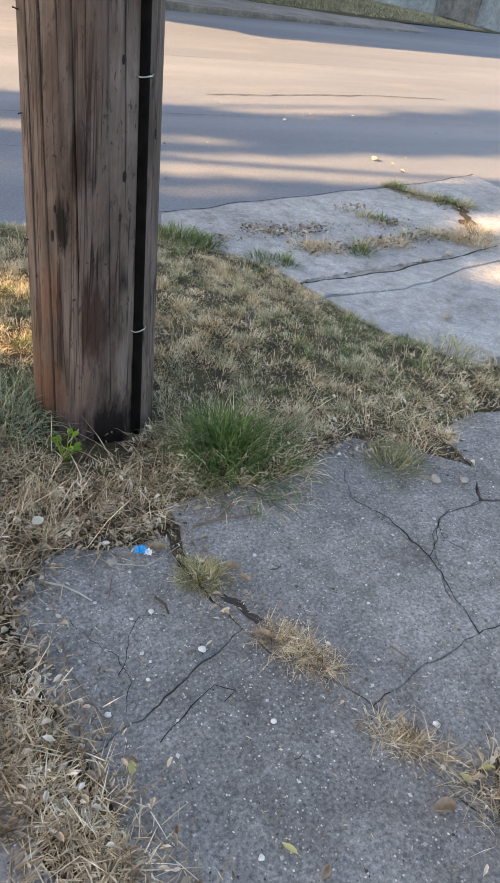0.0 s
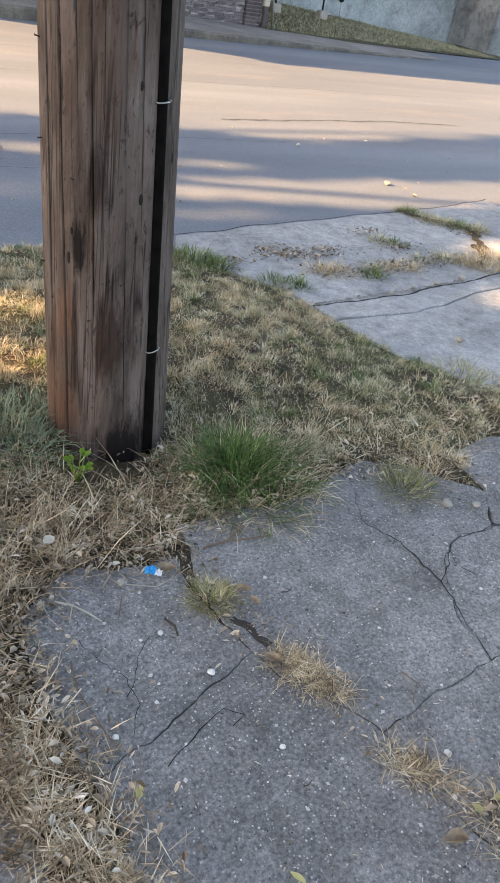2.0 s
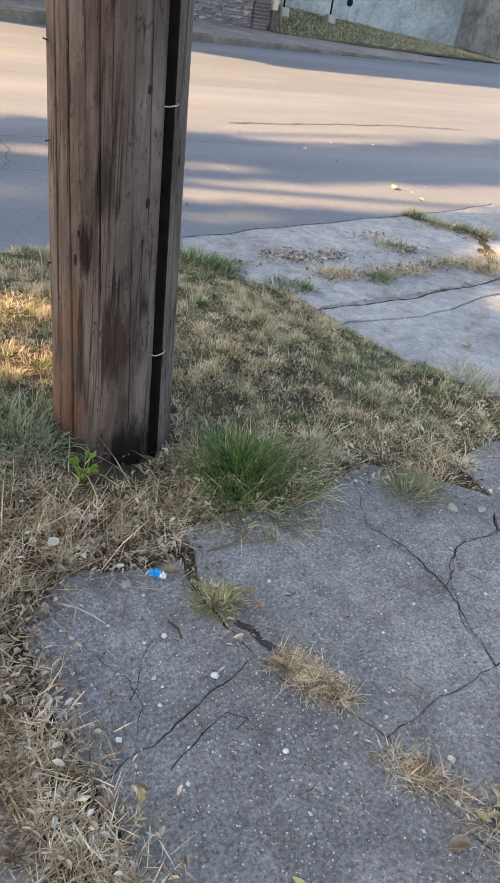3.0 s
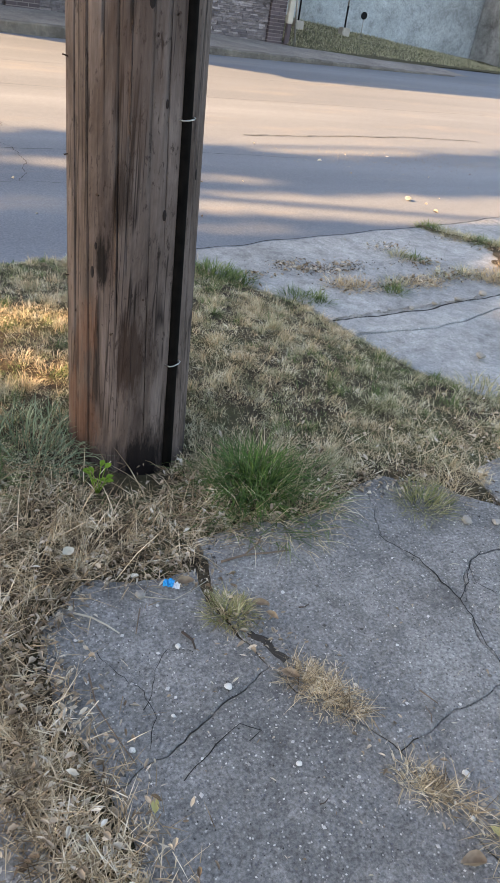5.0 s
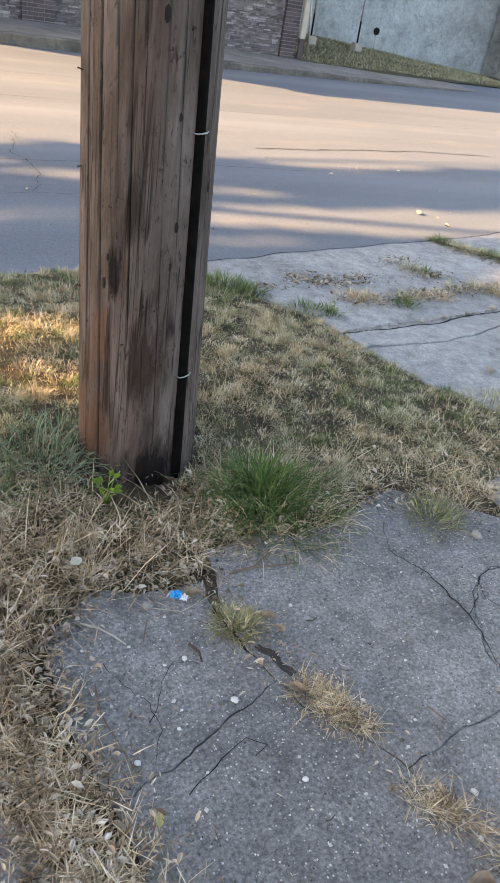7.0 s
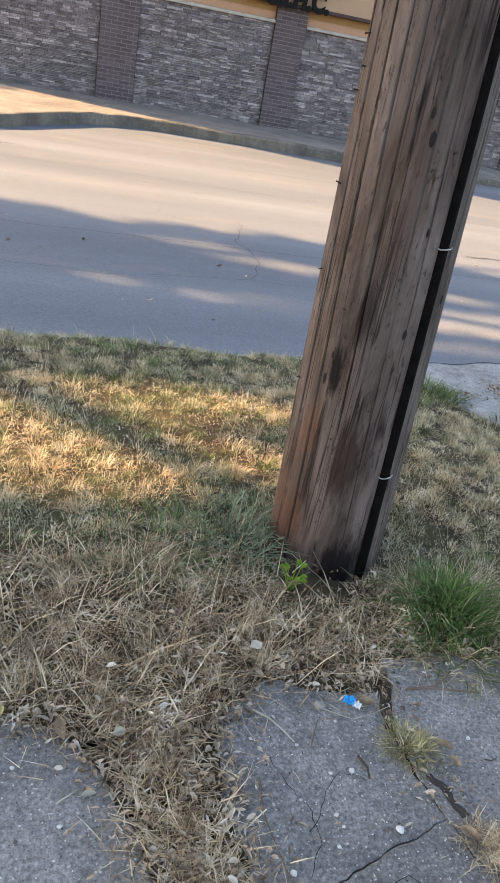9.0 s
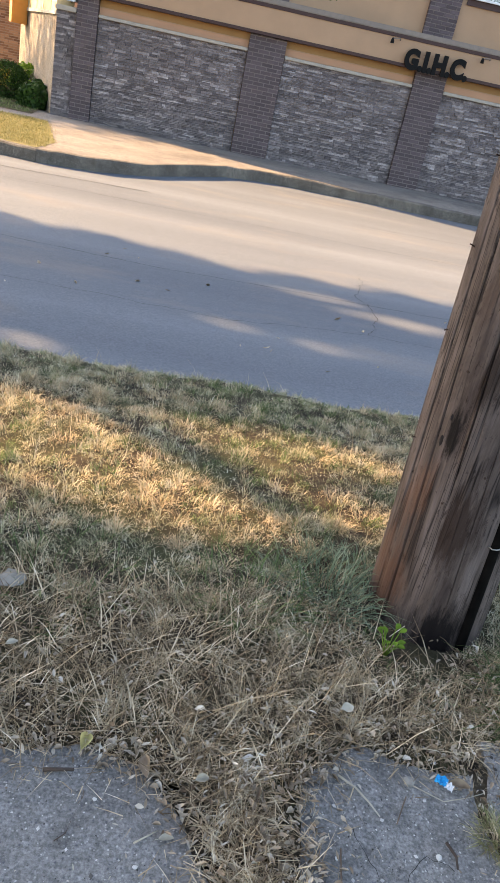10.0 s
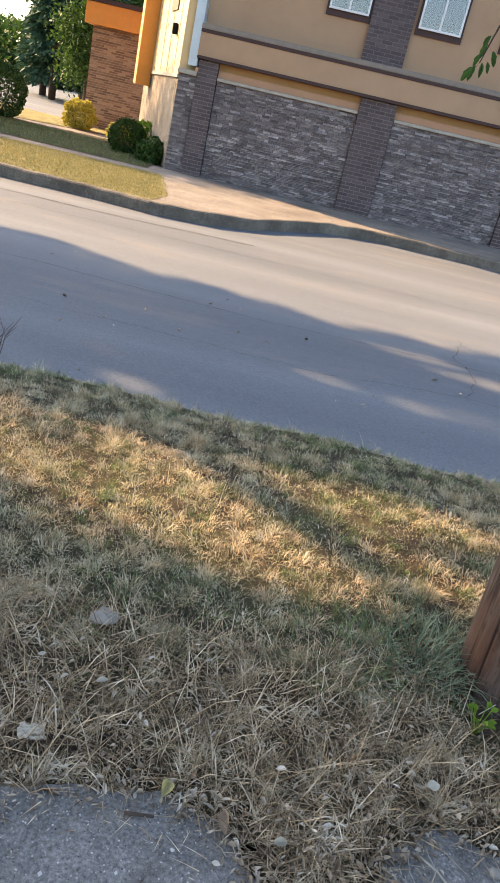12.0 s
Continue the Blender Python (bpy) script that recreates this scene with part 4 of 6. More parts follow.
leaf_litter("leaf_litter", np.stack([x, y, np.full(700, 0.003)], 1), 0.002, 0.006, M_DEAD, "crumbs of dead leaves on the concrete")
j = gen.uniform(0, 1, 260)
x, y = 0.93 + 0.3 * j + gen.normal(0, 0.045, 260), 1.78 - 1.05 * j + gen.normal(0, 0.04, 260)
leaf_litter("leaf_litter", np.stack([x, y, np.full(260, 0.005)], 1), 0.003, 0.010, M_DEAD, "dead leaf bits along a slab joint")
spots = np.array([(2.52, 4.06), (2.62, 3.96), (2.79, 3.9), (3.42, 4.3), (2.2, 3.9), (2.6, 3.98), (2.9, 4.0), (3.0, 3.66), (3.35, 3.7), (3.6, 3.78), (3.85, 3.72), (4.2, 4.4), (4.35, 4.2), (3.5, 4.0), (2.75, 3.7), (3.2, 3.72)])
k = gen.integers(0, len(spots), 900)
x, y = spots[k, 0] + gen.normal(0, 0.10, 900), spots[k, 1] + gen.normal(0, 0.045, 900)
leaf_litter("leaf_litter", np.stack([x, y, np.full(len(x), -0.006)], 1), 0.005, 0.016, M_DEAD, "dead leaf bits and dirt on the apron")
k = gen.integers(0, len(spots), 1500)
x, y = spots[k, 0] + gen.normal(0, 0.13, 1500), spots[k, 1] + gen.normal(0, 0.05, 1500)
leaf_litter("dirt_crumbs", np.stack([x, y, np.full(1500, -0.008)], 1), 0.002, 0.008, M_SOIL, "dark dirt crumbs scattered on the apron")
f = gen.uniform(0, 1, 260)
x, y = 2.36 + 1.15 * f, 3.30 + 0.13 * f + gen.normal(0, 0.012, 260)
leaf_litter("rubble", np.stack([x, y, np.full(260, -0.010)], 1), 0.004, 0.012, M_APRON, "broken concrete bits along an open crack")
x, y = 1.30 + gen.normal(0, 0.07, 260), 0.76 + gen.normal(0, 0.06, 260)
leaf_litter("leaf_litter", np.stack([x, y, gen.uniform(0.006, 0.03, 260)], 1), 0.005, 0.016, M_DEAD, "dead leaf bits heaped in a dirt-filled joint")
x, y = scatter(60, -3, 6, 4.4, 7.5)
leaf_litter("leaf_litter", np.stack([x, y, np.full(60, -0.035)], 1), 0.01, 0.03, M_DEAD, "scattered dead leaves on the road")


def tree(name, x, y, trunk_h, trunk_r, centre, radii, n, size, mat, label, keep=None, limbs=9, seed=1, base=0.0, droop=0.0):
    """A tapered trunk, limbs that reach into the crown, and a crown of many leaves in uneven clumps."""
    r = np.random.default_rng(seed)
    t = tagged(new(name), label, "tree")
    bm = bmesh.new()
    c = Vector(centre)
    tube(bm, [(x, y, base - 0.2), (x + 0.05, y, base + trunk_h * 0.4), (x + (c.x - x) * 0.3, y + (c.y - y) * 0.3, base + trunk_h), (c.x, c.y, c.z + radii[2] * 0.4)], [trunk_r * 1.3, trunk_r, trunk_r * 0.8, trunk_r * 0.15], 12)
    part("trunk", bm, M_BARK, t)
    top = Vector((x + (c.x - x) * 0.3, y + (c.y - y) * 0.3, base + trunk_h))
    for k in range(limbs):
        a = 2 * math.pi * k / limbs + r.uniform(-0.3, 0.3)
        end = c + Vector((math.cos(a) * radii[0] * 0.8, math.sin(a) * radii[1] * 0.8, r.uniform(-0.4, 0.4) * radii[2]))
        mid = (top + end) / 2 + Vector((0, 0, 0.15 * radii[2]))
        part("limb", tube(bmesh.new(), [top - Vector((0, 0, 0.3 * k / limbs)), mid, end], [trunk_r * 0.3, trunk_r * 0.16, trunk_r * 0.04], 7), M_BARK, t)
    clumps = max(12, n // 160)
    q = r.normal(size=(clumps, 3))
    q /= np.linalg.norm(q, axis=1)[:, None]
    q *= (r.uniform(0.15, 1.0, clumps) ** 0.5)[:, None]
    cl = np.array(centre) + q * np.array(radii)
    own = r.integers(0, clumps, n)
    spread = np.array(radii) * 0.22 * (r.uniform(0.6, 1.3, clumps)[own])[:, None]
    p = cl[own] + r.normal(size=(n, 3)) * spread
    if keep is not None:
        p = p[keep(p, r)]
    n = len(p)
    u = r.normal(size=(n, 3))
    u /= np.linalg.norm(u, axis=1)[:, None]
    w = np.cross(u, r.normal(size=(n, 3)))
    w /= np.linalg.norm(w, axis=1)[:, None]
    s = r.uniform(0.6, 1.2, n)[:, None] * size
    v = np.stack([p - u * s, p + w * s * 0.42, p + u * s, p - w * s * 0.42], 1).reshape(-1, 3)
    k = np.arange(n)[:, None] * 4
    o = new("crown", fast_mesh("crown", v, k + np.array([[0, 1, 2, 3]]), np.zeros((0, 3), int), mat))
    o.parent = t
    return t


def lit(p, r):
    """Cuts canopy gaps where leaf shadows would cover chosen sunlit strips: verge, road, apron."""
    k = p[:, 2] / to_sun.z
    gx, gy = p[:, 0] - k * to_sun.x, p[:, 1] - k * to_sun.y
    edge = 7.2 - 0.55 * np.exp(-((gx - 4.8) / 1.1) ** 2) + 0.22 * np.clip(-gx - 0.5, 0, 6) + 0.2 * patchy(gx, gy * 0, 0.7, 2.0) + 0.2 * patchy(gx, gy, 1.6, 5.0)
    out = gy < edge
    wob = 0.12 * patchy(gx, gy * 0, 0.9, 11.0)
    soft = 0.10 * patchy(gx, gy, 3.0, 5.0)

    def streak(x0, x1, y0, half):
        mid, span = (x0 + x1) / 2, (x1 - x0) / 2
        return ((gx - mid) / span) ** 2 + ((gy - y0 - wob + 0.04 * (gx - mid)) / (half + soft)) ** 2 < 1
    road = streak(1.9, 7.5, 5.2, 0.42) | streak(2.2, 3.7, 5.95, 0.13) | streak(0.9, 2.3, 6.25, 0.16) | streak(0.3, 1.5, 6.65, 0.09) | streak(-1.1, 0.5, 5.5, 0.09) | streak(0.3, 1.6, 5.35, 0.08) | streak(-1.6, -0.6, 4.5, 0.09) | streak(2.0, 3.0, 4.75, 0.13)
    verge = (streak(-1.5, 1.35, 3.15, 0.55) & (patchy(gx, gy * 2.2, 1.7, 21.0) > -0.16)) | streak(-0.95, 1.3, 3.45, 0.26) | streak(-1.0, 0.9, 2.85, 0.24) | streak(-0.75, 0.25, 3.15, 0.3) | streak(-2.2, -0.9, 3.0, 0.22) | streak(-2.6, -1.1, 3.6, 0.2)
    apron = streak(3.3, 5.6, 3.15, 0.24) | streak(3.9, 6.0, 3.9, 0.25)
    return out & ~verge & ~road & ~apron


# Out-of-view trees, placed so their shadows cover the near road and verge.
tree("street_tree", -24.5, 11.6, 6.0, 0.36, (-18.6, 9.6, 11.0), (6.2, 6.4, 3.4), 52000, 0.15, M_CROWN, "tall green unseen street tree, crown cut to shape the road's shade", lit, 10, 3)
tree("street_tree", -16.5, 11.9, 6.5, 0.34, (-11.4, 9.8, 11.6), (6.0, 6.4, 3.2), 52000, 0.15, M_CROWN, "tall green unseen street tree leaning over the road, crown cut to shape shade", lit, 10, 4)
# Unseen tree, added only to shade the lawn before the side wall.
tree("street_tree", -17.5, 22.4, 3.4, 0.22, (-15.8, 21.0, 6.2), (3.0, 2.2, 2.0), 16000, 0.12, M_CROWN, "unseen leafy tree added to shade the side lawn", None, 8, 14)
tree("street_tree", -27.0, 3.0, 6.0, 0.34, (-25.5, 5.5, 11.0), (6.0, 6.0, 3.6), 30000, 0.17, M_CROWN, "tall green unseen street tree along the verge, crown cut to shape shade", lit, 10, 6)


def shrub(name, x, y, z, r, n, size, mat, label, flat=1.0, seed=1, rough=0.12):
    """A rounded bush: a dark core of stems and a skin of many leaves."""
    q = np.random.default_rng(seed)
    t = tagged(new(name), label, "bush")
    bm = bmesh.new()
    for k in range(7):
        a = k * 0.9
        tube(bm, [(x, y, z), (x + 0.3 * r * math.cos(a), y + 0.3 * r * math.sin(a), z + r * 0.5 * flat), (x + 0.75 * r * math.cos(a), y + 0.75 * r * math.sin(a), z + r * 1.2 * flat)], [0.02, 0.012, 0.004], 6)
    part("stems", bm, M_BARK, t)
    u = q.normal(size=(n, 3))
    u /= np.linalg.norm(u, axis=1)[:, None]
    lump = np.array([noise.noise(Vector(tuple(v * 2.5)) + Vector((seed, 0, 0))) for v in u])
    rad = r * (q.uniform(0.55, 1.0, n) ** 0.4 + rough * lump)
    p = np.array([x, y, z + r * flat * 0.95]) + u * rad[:, None] * np.array([1, 1, flat])
    p[:, 2] = np.maximum(p[:, 2], z + 0.01)
    w1 = q.normal(size=(n, 3))
    w1 /= np.linalg.norm(w1, axis=1)[:, None]
    w2 = np.cross(w1, q.normal(size=(n, 3)))
    w2 /= np.linalg.norm(w2, axis=1)[:, None]
    s = q.uniform(0.6, 1.3, n)[:, None] * size
    v = np.stack([p - w1 * s, p + w2 * s * 0.45, p + w1 * s, p - w2 * s * 0.45], 1).reshape(-1, 3)
    k = np.arange(n)[:, None] * 4
    o = new("leaves", fast_mesh("leaves", v, k + np.array([[0, 1, 2, 3]]), np.zeros((0, 3), int), mat))
    o.parent = t
    return t


shrub("boxwood", -4.55, 17.5, 0.05, 0.42, 5000, 0.03, M_BOX, "clipped round dark green boxwood by the wall", 0.95, 1, 0.05)
shrub("shrub", -3.75, 16.55, 0.05, 0.34, 900, 0.07, M_BOX, "loose leafy green shrub at the wall corner", 0.8, 2, 0.3)
shrub("shrub", -4.3, 18.3, 0.05, 0.42, 1800, 0.05, M_BRIGHT, "light green shrub behind the boxwood", 0.9, 3, 0.3)
shrub("golden_shrub", -6.9, 21.3, 0.05, 0.45, 2600, 0.05, M_GOLD, "golden-yellow leafy shrub before the brick wall", 0.9, 4, 0.3)
shrub("golden_shrub", -5.6, 20.6, 0.05, 0.3, 1400, 0.05, M_GOLD, "small golden-yellow shrub before the brick wall", 0.8, 5, 0.3)
shrub("hedge_bush", -8.35, 19.4, 0.05, 0.72, 7000, 0.04, M_BOX, "large rounded dark green bush on the lawn", 0.95, 6, 0.08)


def conifer(x, y, h, r, n, seed, mat, label, name="conifer"):
    q = np.random.default_rng(seed)
    t = tagged(new(name), label, "tree")
    part("trunk", tube(bmesh.new(), [(x, y, -0.3), (x, y, h * 0.5), (x, y, h)], [0.18, 0.12, 0.02], 8), M_BARK, t)
    f = q.uniform(0.06, 1, n) ** 0.8
    a = q.uniform(0, 2 * np.pi, n)
    layer = 0.75 + 0.25 * np.sin(f * 45 + 3 * np.sin(a * 3))
    rad = r * (1.05 - f) ** 0.8 * layer * q.uniform(0.35, 1.0, n) ** 0.5
    p = np.stack([x + rad * np.cos(a), y + rad * np.sin(a), h * f - 0.25 * rad], 1)
    u = np.stack([np.cos(a), np.sin(a), np.full(n, -0.5)], 1) + q.normal(size=(n, 3)) * 0.4
    w = np.cross(u, q.normal(size=(n, 3)))
    w /= np.linalg.norm(w, axis=1)[:, None]
    v = np.stack([p - u * 0.16, p + w * 0.08, p + u * 0.16, p - w * 0.08], 1).reshape(-1, 3)
    k = np.arange(n)[:, None] * 4
    o = new("crown", fast_mesh("crown", v, k + np.array([[0, 1, 2, 3]]), np.zeros((0, 3), int), mat))
    o.parent = t
    return t


conifer(-13.6, 37.5, 9.0, 2.1, 9000, 1, M_CONIFER, "dark blue-green conifer across the side street")
conifer(-12.0, 39.0, 8.0, 1.8, 8000, 2, M_CONIFER, "dark green conifer across the side street")
conifer(-15.0, 40.0, 7.0, 1.6, 6000, 3, M_CONIFER, "dark green conifer across the side street")
tree("street_tree", -10.6, 33.0, 1.2, 0.12, (-10.6, 33.0, 2.7), (1.3, 1.3, 1.9), 9000, 0.10, M_CROWN, "small light green tree beyond the brick wall", None, 6, 8)
tree("street_tree", -14.8, 46.0, 4, 0.3, (-14.8, 46.0, 7.0), (4, 4, 4), 9000, 0.2, M_CROWN, "tall leafy tree far down the side street", None, 6, 9)
tree("street_tree", -25, 60.0, 1, 0.3, (-25, 60, 2.0), (6, 5, 1.7), 9000, 0.26, M_CROWN, "low leafy tree far down the side street", None, 6, 10)
tree("street_tree", -13.0, 52.0, 4, 0.3, (-13, 52, 8.0), (5, 4, 5), 9000, 0.24, M_BRIGHT, "sunlit leafy tree far down the side street", None, 6, 12)

# ---- building: corner return, side wall, windows, sign ----
raw("stone_veneer", *stones(-3.33, -2.975, 0.02, 1.89, WALL_Y + 0.02, random.Random(8)), M_STONE, building, "stacked grey ledge stone", "stuff")
part("wall", cube(-3.31, -2.98, 16.0, 16.3, -0.1, 1.88), M_DMORTAR, building)
part("cap_stone", cube(-3.35, -2.975, WALL_Y - 0.05, 16.3, 1.89, 1.97, 0.008), M_CAP, building)
SIDE = Matrix.Translation((-3.33, 16.02, 0)) @ Matrix.Rotation(math.atan2(4.0, -1.64), 4, "Z")


def side(name, mat, *a, label="", bevel=0.0):
    bm = box(bmesh.new(), *a, bevel)
    bmesh.ops.transform(bm, matrix=SIDE, verts=bm.verts)
    return part(name, bm, mat, building, label)


M_PLASTER = concrete_mat("pale_streaked_plaster", "8d8072", "6a5f54", "a39686", 1.0)
side("side_wall", M_PLASTER, 0.0, 4.4, -0.3, 0.0, -0.1, 1.80, label="pale rendered side wall with dark streaks")
side("ledge", M_CAP, -0.02, 4.4, -0.3, 0.04, 1.80, 1.86, label="thin stone ledge")
side("siding", M_CREAM, 0.02, 4.4, -0.3, 0.02, 1.86, 6.2, label="sunlit cream siding")
for u in (0.55, 1.35, 2.15, 2.95):
    side("batten", plain("siding_joint", "a2906b", 0.7) if u == 0.55 else bpy.data.materials["siding_joint"], u, u + 0.03, 0.02, 0.028, 1.87, 6.2)
side("orange_panel", M_ORANGE, 3.35, 3.75, 0.02, 0.35, 1.52, 6.2, label="tall orange projecting panel", bevel=0.01)
side("wall_light", M_BLACK, 0.75, 0.87, 0.02, 0.12, 2.55, 2.75, bevel=0.015)
side("wall_sign", plain("grey_letters", "6a6250", 0.7), 1.0, 1.7, 0.02, 0.045, 3.0, 3.5, label="row of grey letters too small to read")
part("corner_trim", cube(-3.16, -2.99, WALL_Y - 0.14, 16.1, 2.05, 6.2, 0.01), plain("pale_metal_trim", "b9c0c6", 0.35, 0.3, 0.06), building, "pale metal corner trim")
M_GLASS = Nodes("window_glass", 0.03, 0, 0.5)
gt = M_GLASS.tree.nodes
clear, gloss, mixer = (gt.new("ShaderNodeBsdf" + k) if k in ("Transparent", "Glossy") else gt.new("ShaderNode" + k) for k in ("Transparent", "Glossy", "MixShader"))
gloss.inputs["Roughness"].default_value = 0.02
mixer.inputs[0].default_value = 0.11
M_GLASS.link(clear.outputs[0], mixer.inputs[1])
M_GLASS.link(gloss.outputs[0], mixer.inputs[2])
M_GLASS.link(mixer.outputs[0], gt["Material Output"].inputs["Surface"])
M_GLASS = M_GLASS.mat
M_ROOMDARK = plain("dark_room", "131415", 0.9)


def window(x0, x1, z0, z1):
    w = part("window", cube(x0 - 0.04, x1 + 0.04, WALL_Y + 0.06, 16.09, z0 - 0.10, z1 + 0.05), M_TRIM, building, "white sliding window in a dark brown surround")
    y0, y1 = WALL_Y - 0.0, WALL_Y + 0.045
    f = 0.035
    # Dark panel close behind the panes; the unlit room is put into its colour.
    part("room_backing", cube(x0 + 0.01, x1 - 0.01, WALL_Y + 0.032, WALL_Y + 0.04, z0 + 0.01, z1 - 0.01), M_ROOMDARK, w)
    part("frame", cube(x0, x1, y0, y1, z0, z0 + f, 0.004), M_WHITE, w)
    part("frame", cube(x0, x1, y0, y1, z1 - f, z1, 0.004), M_WHITE, w)
    m = (x0 + x1) / 2
    for a in (x0, x1 - f, m - f / 2):
        part("frame", cube(a, a + f, y0, y1, z0 + f, z1 - f, 0.004), M_WHITE, w)
    for a, b in ((x0 + f, m - f / 2), (m + f / 2, x1 - f)):
        o = part("pane", cube(a, b, y0 + 0.02, y0 + 0.026, z0 + f, z1 - f), M_GLASS, w)
        o.visible_shadow = False


window(-0.80, -0.06, 3.50, 4.65)
window(0.86, 1.64, 3.50, 4.65)
window(2.42, 3.16, 3.50, 4.65)
window(4.0, 4.78, 3.50, 4.65)

txt = bpy.data.curves.new("sign_letters", "FONT")
txt.body, txt.size, txt.extrude, txt.bevel_depth, txt.align_x = "G.I.H.C.", 0.46, 0.02, 0.002, "CENTER"
txt.space_character, txt.offset = 1.02, 0.026
tmp = bpy.data.objects.new("tmp", txt)
scene.collection.objects.link(tmp)
bpy.context.view_layer.update()
me = bpy.data.meshes.new_from_object(tmp.evaluated_get(bpy.context.evaluated_depsgraph_get()))
bpy.data.objects.remove(tmp)
co = np.array([v.co for v in me.vertices])
for v in me.vertices:
    fx = (v.co.x - co[:, 0].min()) / np.ptp(co[:, 0])
    fz = (v.co.y - co[:, 1].min()) / np.ptp(co[:, 1])
    v.co = (3.03 + 1.23 * fx, WALL_Y - 0.235 - v.co.z, 2.16 + 0.36 * fz)
me.materials.clear()
me.materials.append(M_BLACK)
tagged(new("sign_letters", me), "black cut-out letters fixed to the tan belt", "sign")
for x in (2.72, 4.44, 6.1):
    lamp = tagged(new("wall_lamp"), "small black gooseneck lamp fixed to the belt", "lamp", "belt lamps")
    part("arm", tube(bmesh.new(), [(x + 0.16, WALL_Y - 0.19, 2.60), (x + 0.14, WALL_Y - 0.26, 2.62), (x, WALL_Y - 0.28, 2.60)], 0.012, 6), M_COPING, lamp)
    part("shade", tube(bmesh.new(), [(x, WALL_Y - 0.28, 2.61), (x, WALL_Y - 0.28, 2.57), (x, WALL_Y - 0.28, 2.52)], [0.012, 0.03, 0.035], 10), M_BLACK, lamp)

downspout = tagged(new("downspout"), "cream metal downspout at the building corner", "downspout")
part("pipe", cube(9.10, 9.22, WALL_Y - 0.12, WALL_Y - 0.01, 0.42, 6.2, 0.01), plain("pale_downspout", "c4bbab", 0.5, 0, 0.06), downspout)
part("bracket", cube(9.09, 9.23, WALL_Y - 0.125, WALL_Y + 0.1, 1.6, 1.63), M_COPING, downspout)
part("shoe", cube(9.11, 9.21, WALL_Y - 0.11, WALL_Y - 0.02, -0.02, 0.42, 0.01), M_BRICK, downspout)

# ---- street signs and posts by the bank ----
post = tagged(new("traffic_sign"), "no-left-turn sign on a thin steel post", "traffic sign")
part("post", tube(bmesh.new(), [(9.30, 15.74, -0.1), (9.10, 15.76, 1.74)], 0.022, 8), M_STEEL, post)
SIGN = Matrix.Translation((9.12, 15.71, 1.52)) @ Matrix.Rotation(radians(-28), 4, "Z") @ Matrix.Rotation(radians(6), 4, "Y") @ Matrix.Diagonal((0.68, 1, 0.82, 1))


def sign_part(name, bm, mat, label=""):
    bmesh.ops.transform(bm, matrix=SIGN, verts=bm.verts)
    return part(name, bm, mat, post, label)


def ring(r0, r1, y0, y1, n=32, sx=1.0):
    bm = bmesh.new()
    rows = [[bm.verts.new((r * math.cos(2 * math.pi * k / n) * sx, y, r * math.sin(2 * math.pi * k / n))) for k in range(n)] for r, y in ((r0, y0), (r1, y0), (r1, y1), (r0, y1))]
    for a, b in zip(rows, rows[1:] + rows[:1]):
        for k in range(n):
            bm.faces.new((a[k], a[(k + 1) % n], b[(k + 1) % n], b[k]))
    bmesh.ops.recalc_face_normals(bm, faces=bm.faces)
    return bm


M_RED = plain("sign_red", "8e2430", 0.5)
sign_part("plate", box(bmesh.new(), -0.24, 0.24, -0.004, 0.0, -0.29, 0.29, 0.0015), M_WHITE, "white sign plate")
sign_part("red_ring", ring(0.18, 0.22, -0.008, -0.0045), M_RED, "dark red ring")
bm = box(bmesh.new(), -0.2, 0.2, -0.0105, -0.0085, -0.018, 0.018)
bmesh.ops.rotate(bm, verts=bm.verts, cent=(0, 0, 0), matrix=Matrix.Rotation(radians(45), 3, "Y"))
sign_part("red_bar", bm, M_RED, "dark red slash")
bm = bmesh.new()
f = bm.faces.new([bm.verts.new((x, -0.0065, z)) for x, z in ((0.03, -0.13), (0.07, -0.13), (0.07, 0.05), (0.04, 0.08), (-0.04, 0.08), (-0.04, 0.12), (-0.12, 0.06), (-0.04, 0.0), (-0.04, 0.04), (0.03, 0.04))])
r = bmesh.ops.extrude_face_region(bm, geom=[f])
bmesh.ops.translate(bm, verts=[v for v in r["geom"] if isinstance(v, bmesh.types.BMVert)], vec=(0, 0.002, 0))
bmesh.ops.recalc_face_normals(bm, faces=bm.faces)
sign_part("arrow", bm, M_BLACK, "black bent arrow")


def bank_z(x, y):
    up = max(0.0, min(1.0, (y - 15.5) / 2.9))
    return -0.02 + 0.46 * up * max(0.0, min(1.0, (15.9 - x) / 6.0)) + 0.02 * bump2(x, y, 1.5)


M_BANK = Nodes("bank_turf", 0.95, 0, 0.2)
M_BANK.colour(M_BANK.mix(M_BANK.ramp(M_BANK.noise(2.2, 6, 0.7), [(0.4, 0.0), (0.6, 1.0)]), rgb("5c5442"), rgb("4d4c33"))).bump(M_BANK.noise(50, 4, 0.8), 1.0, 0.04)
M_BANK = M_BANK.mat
sheet("bank", 9.12, 16.5, 15.45, 18.45, 0.2, bank_z, M_BANK, "short grass bank below the retaining wall", cat="bank")
sheet("hillside", 9.1, 60, 18.8, 40, 1.0, lambda x, y: 1.62 + 0.06 * (y - 18.8) + 0.1 * bump2(x, y, 0.5), M_BANK, "grassy hillside above the retaining wall", cat="hillside")
x, y = scatter(16000, 9.15, 16.0, 15.7, 18.4)
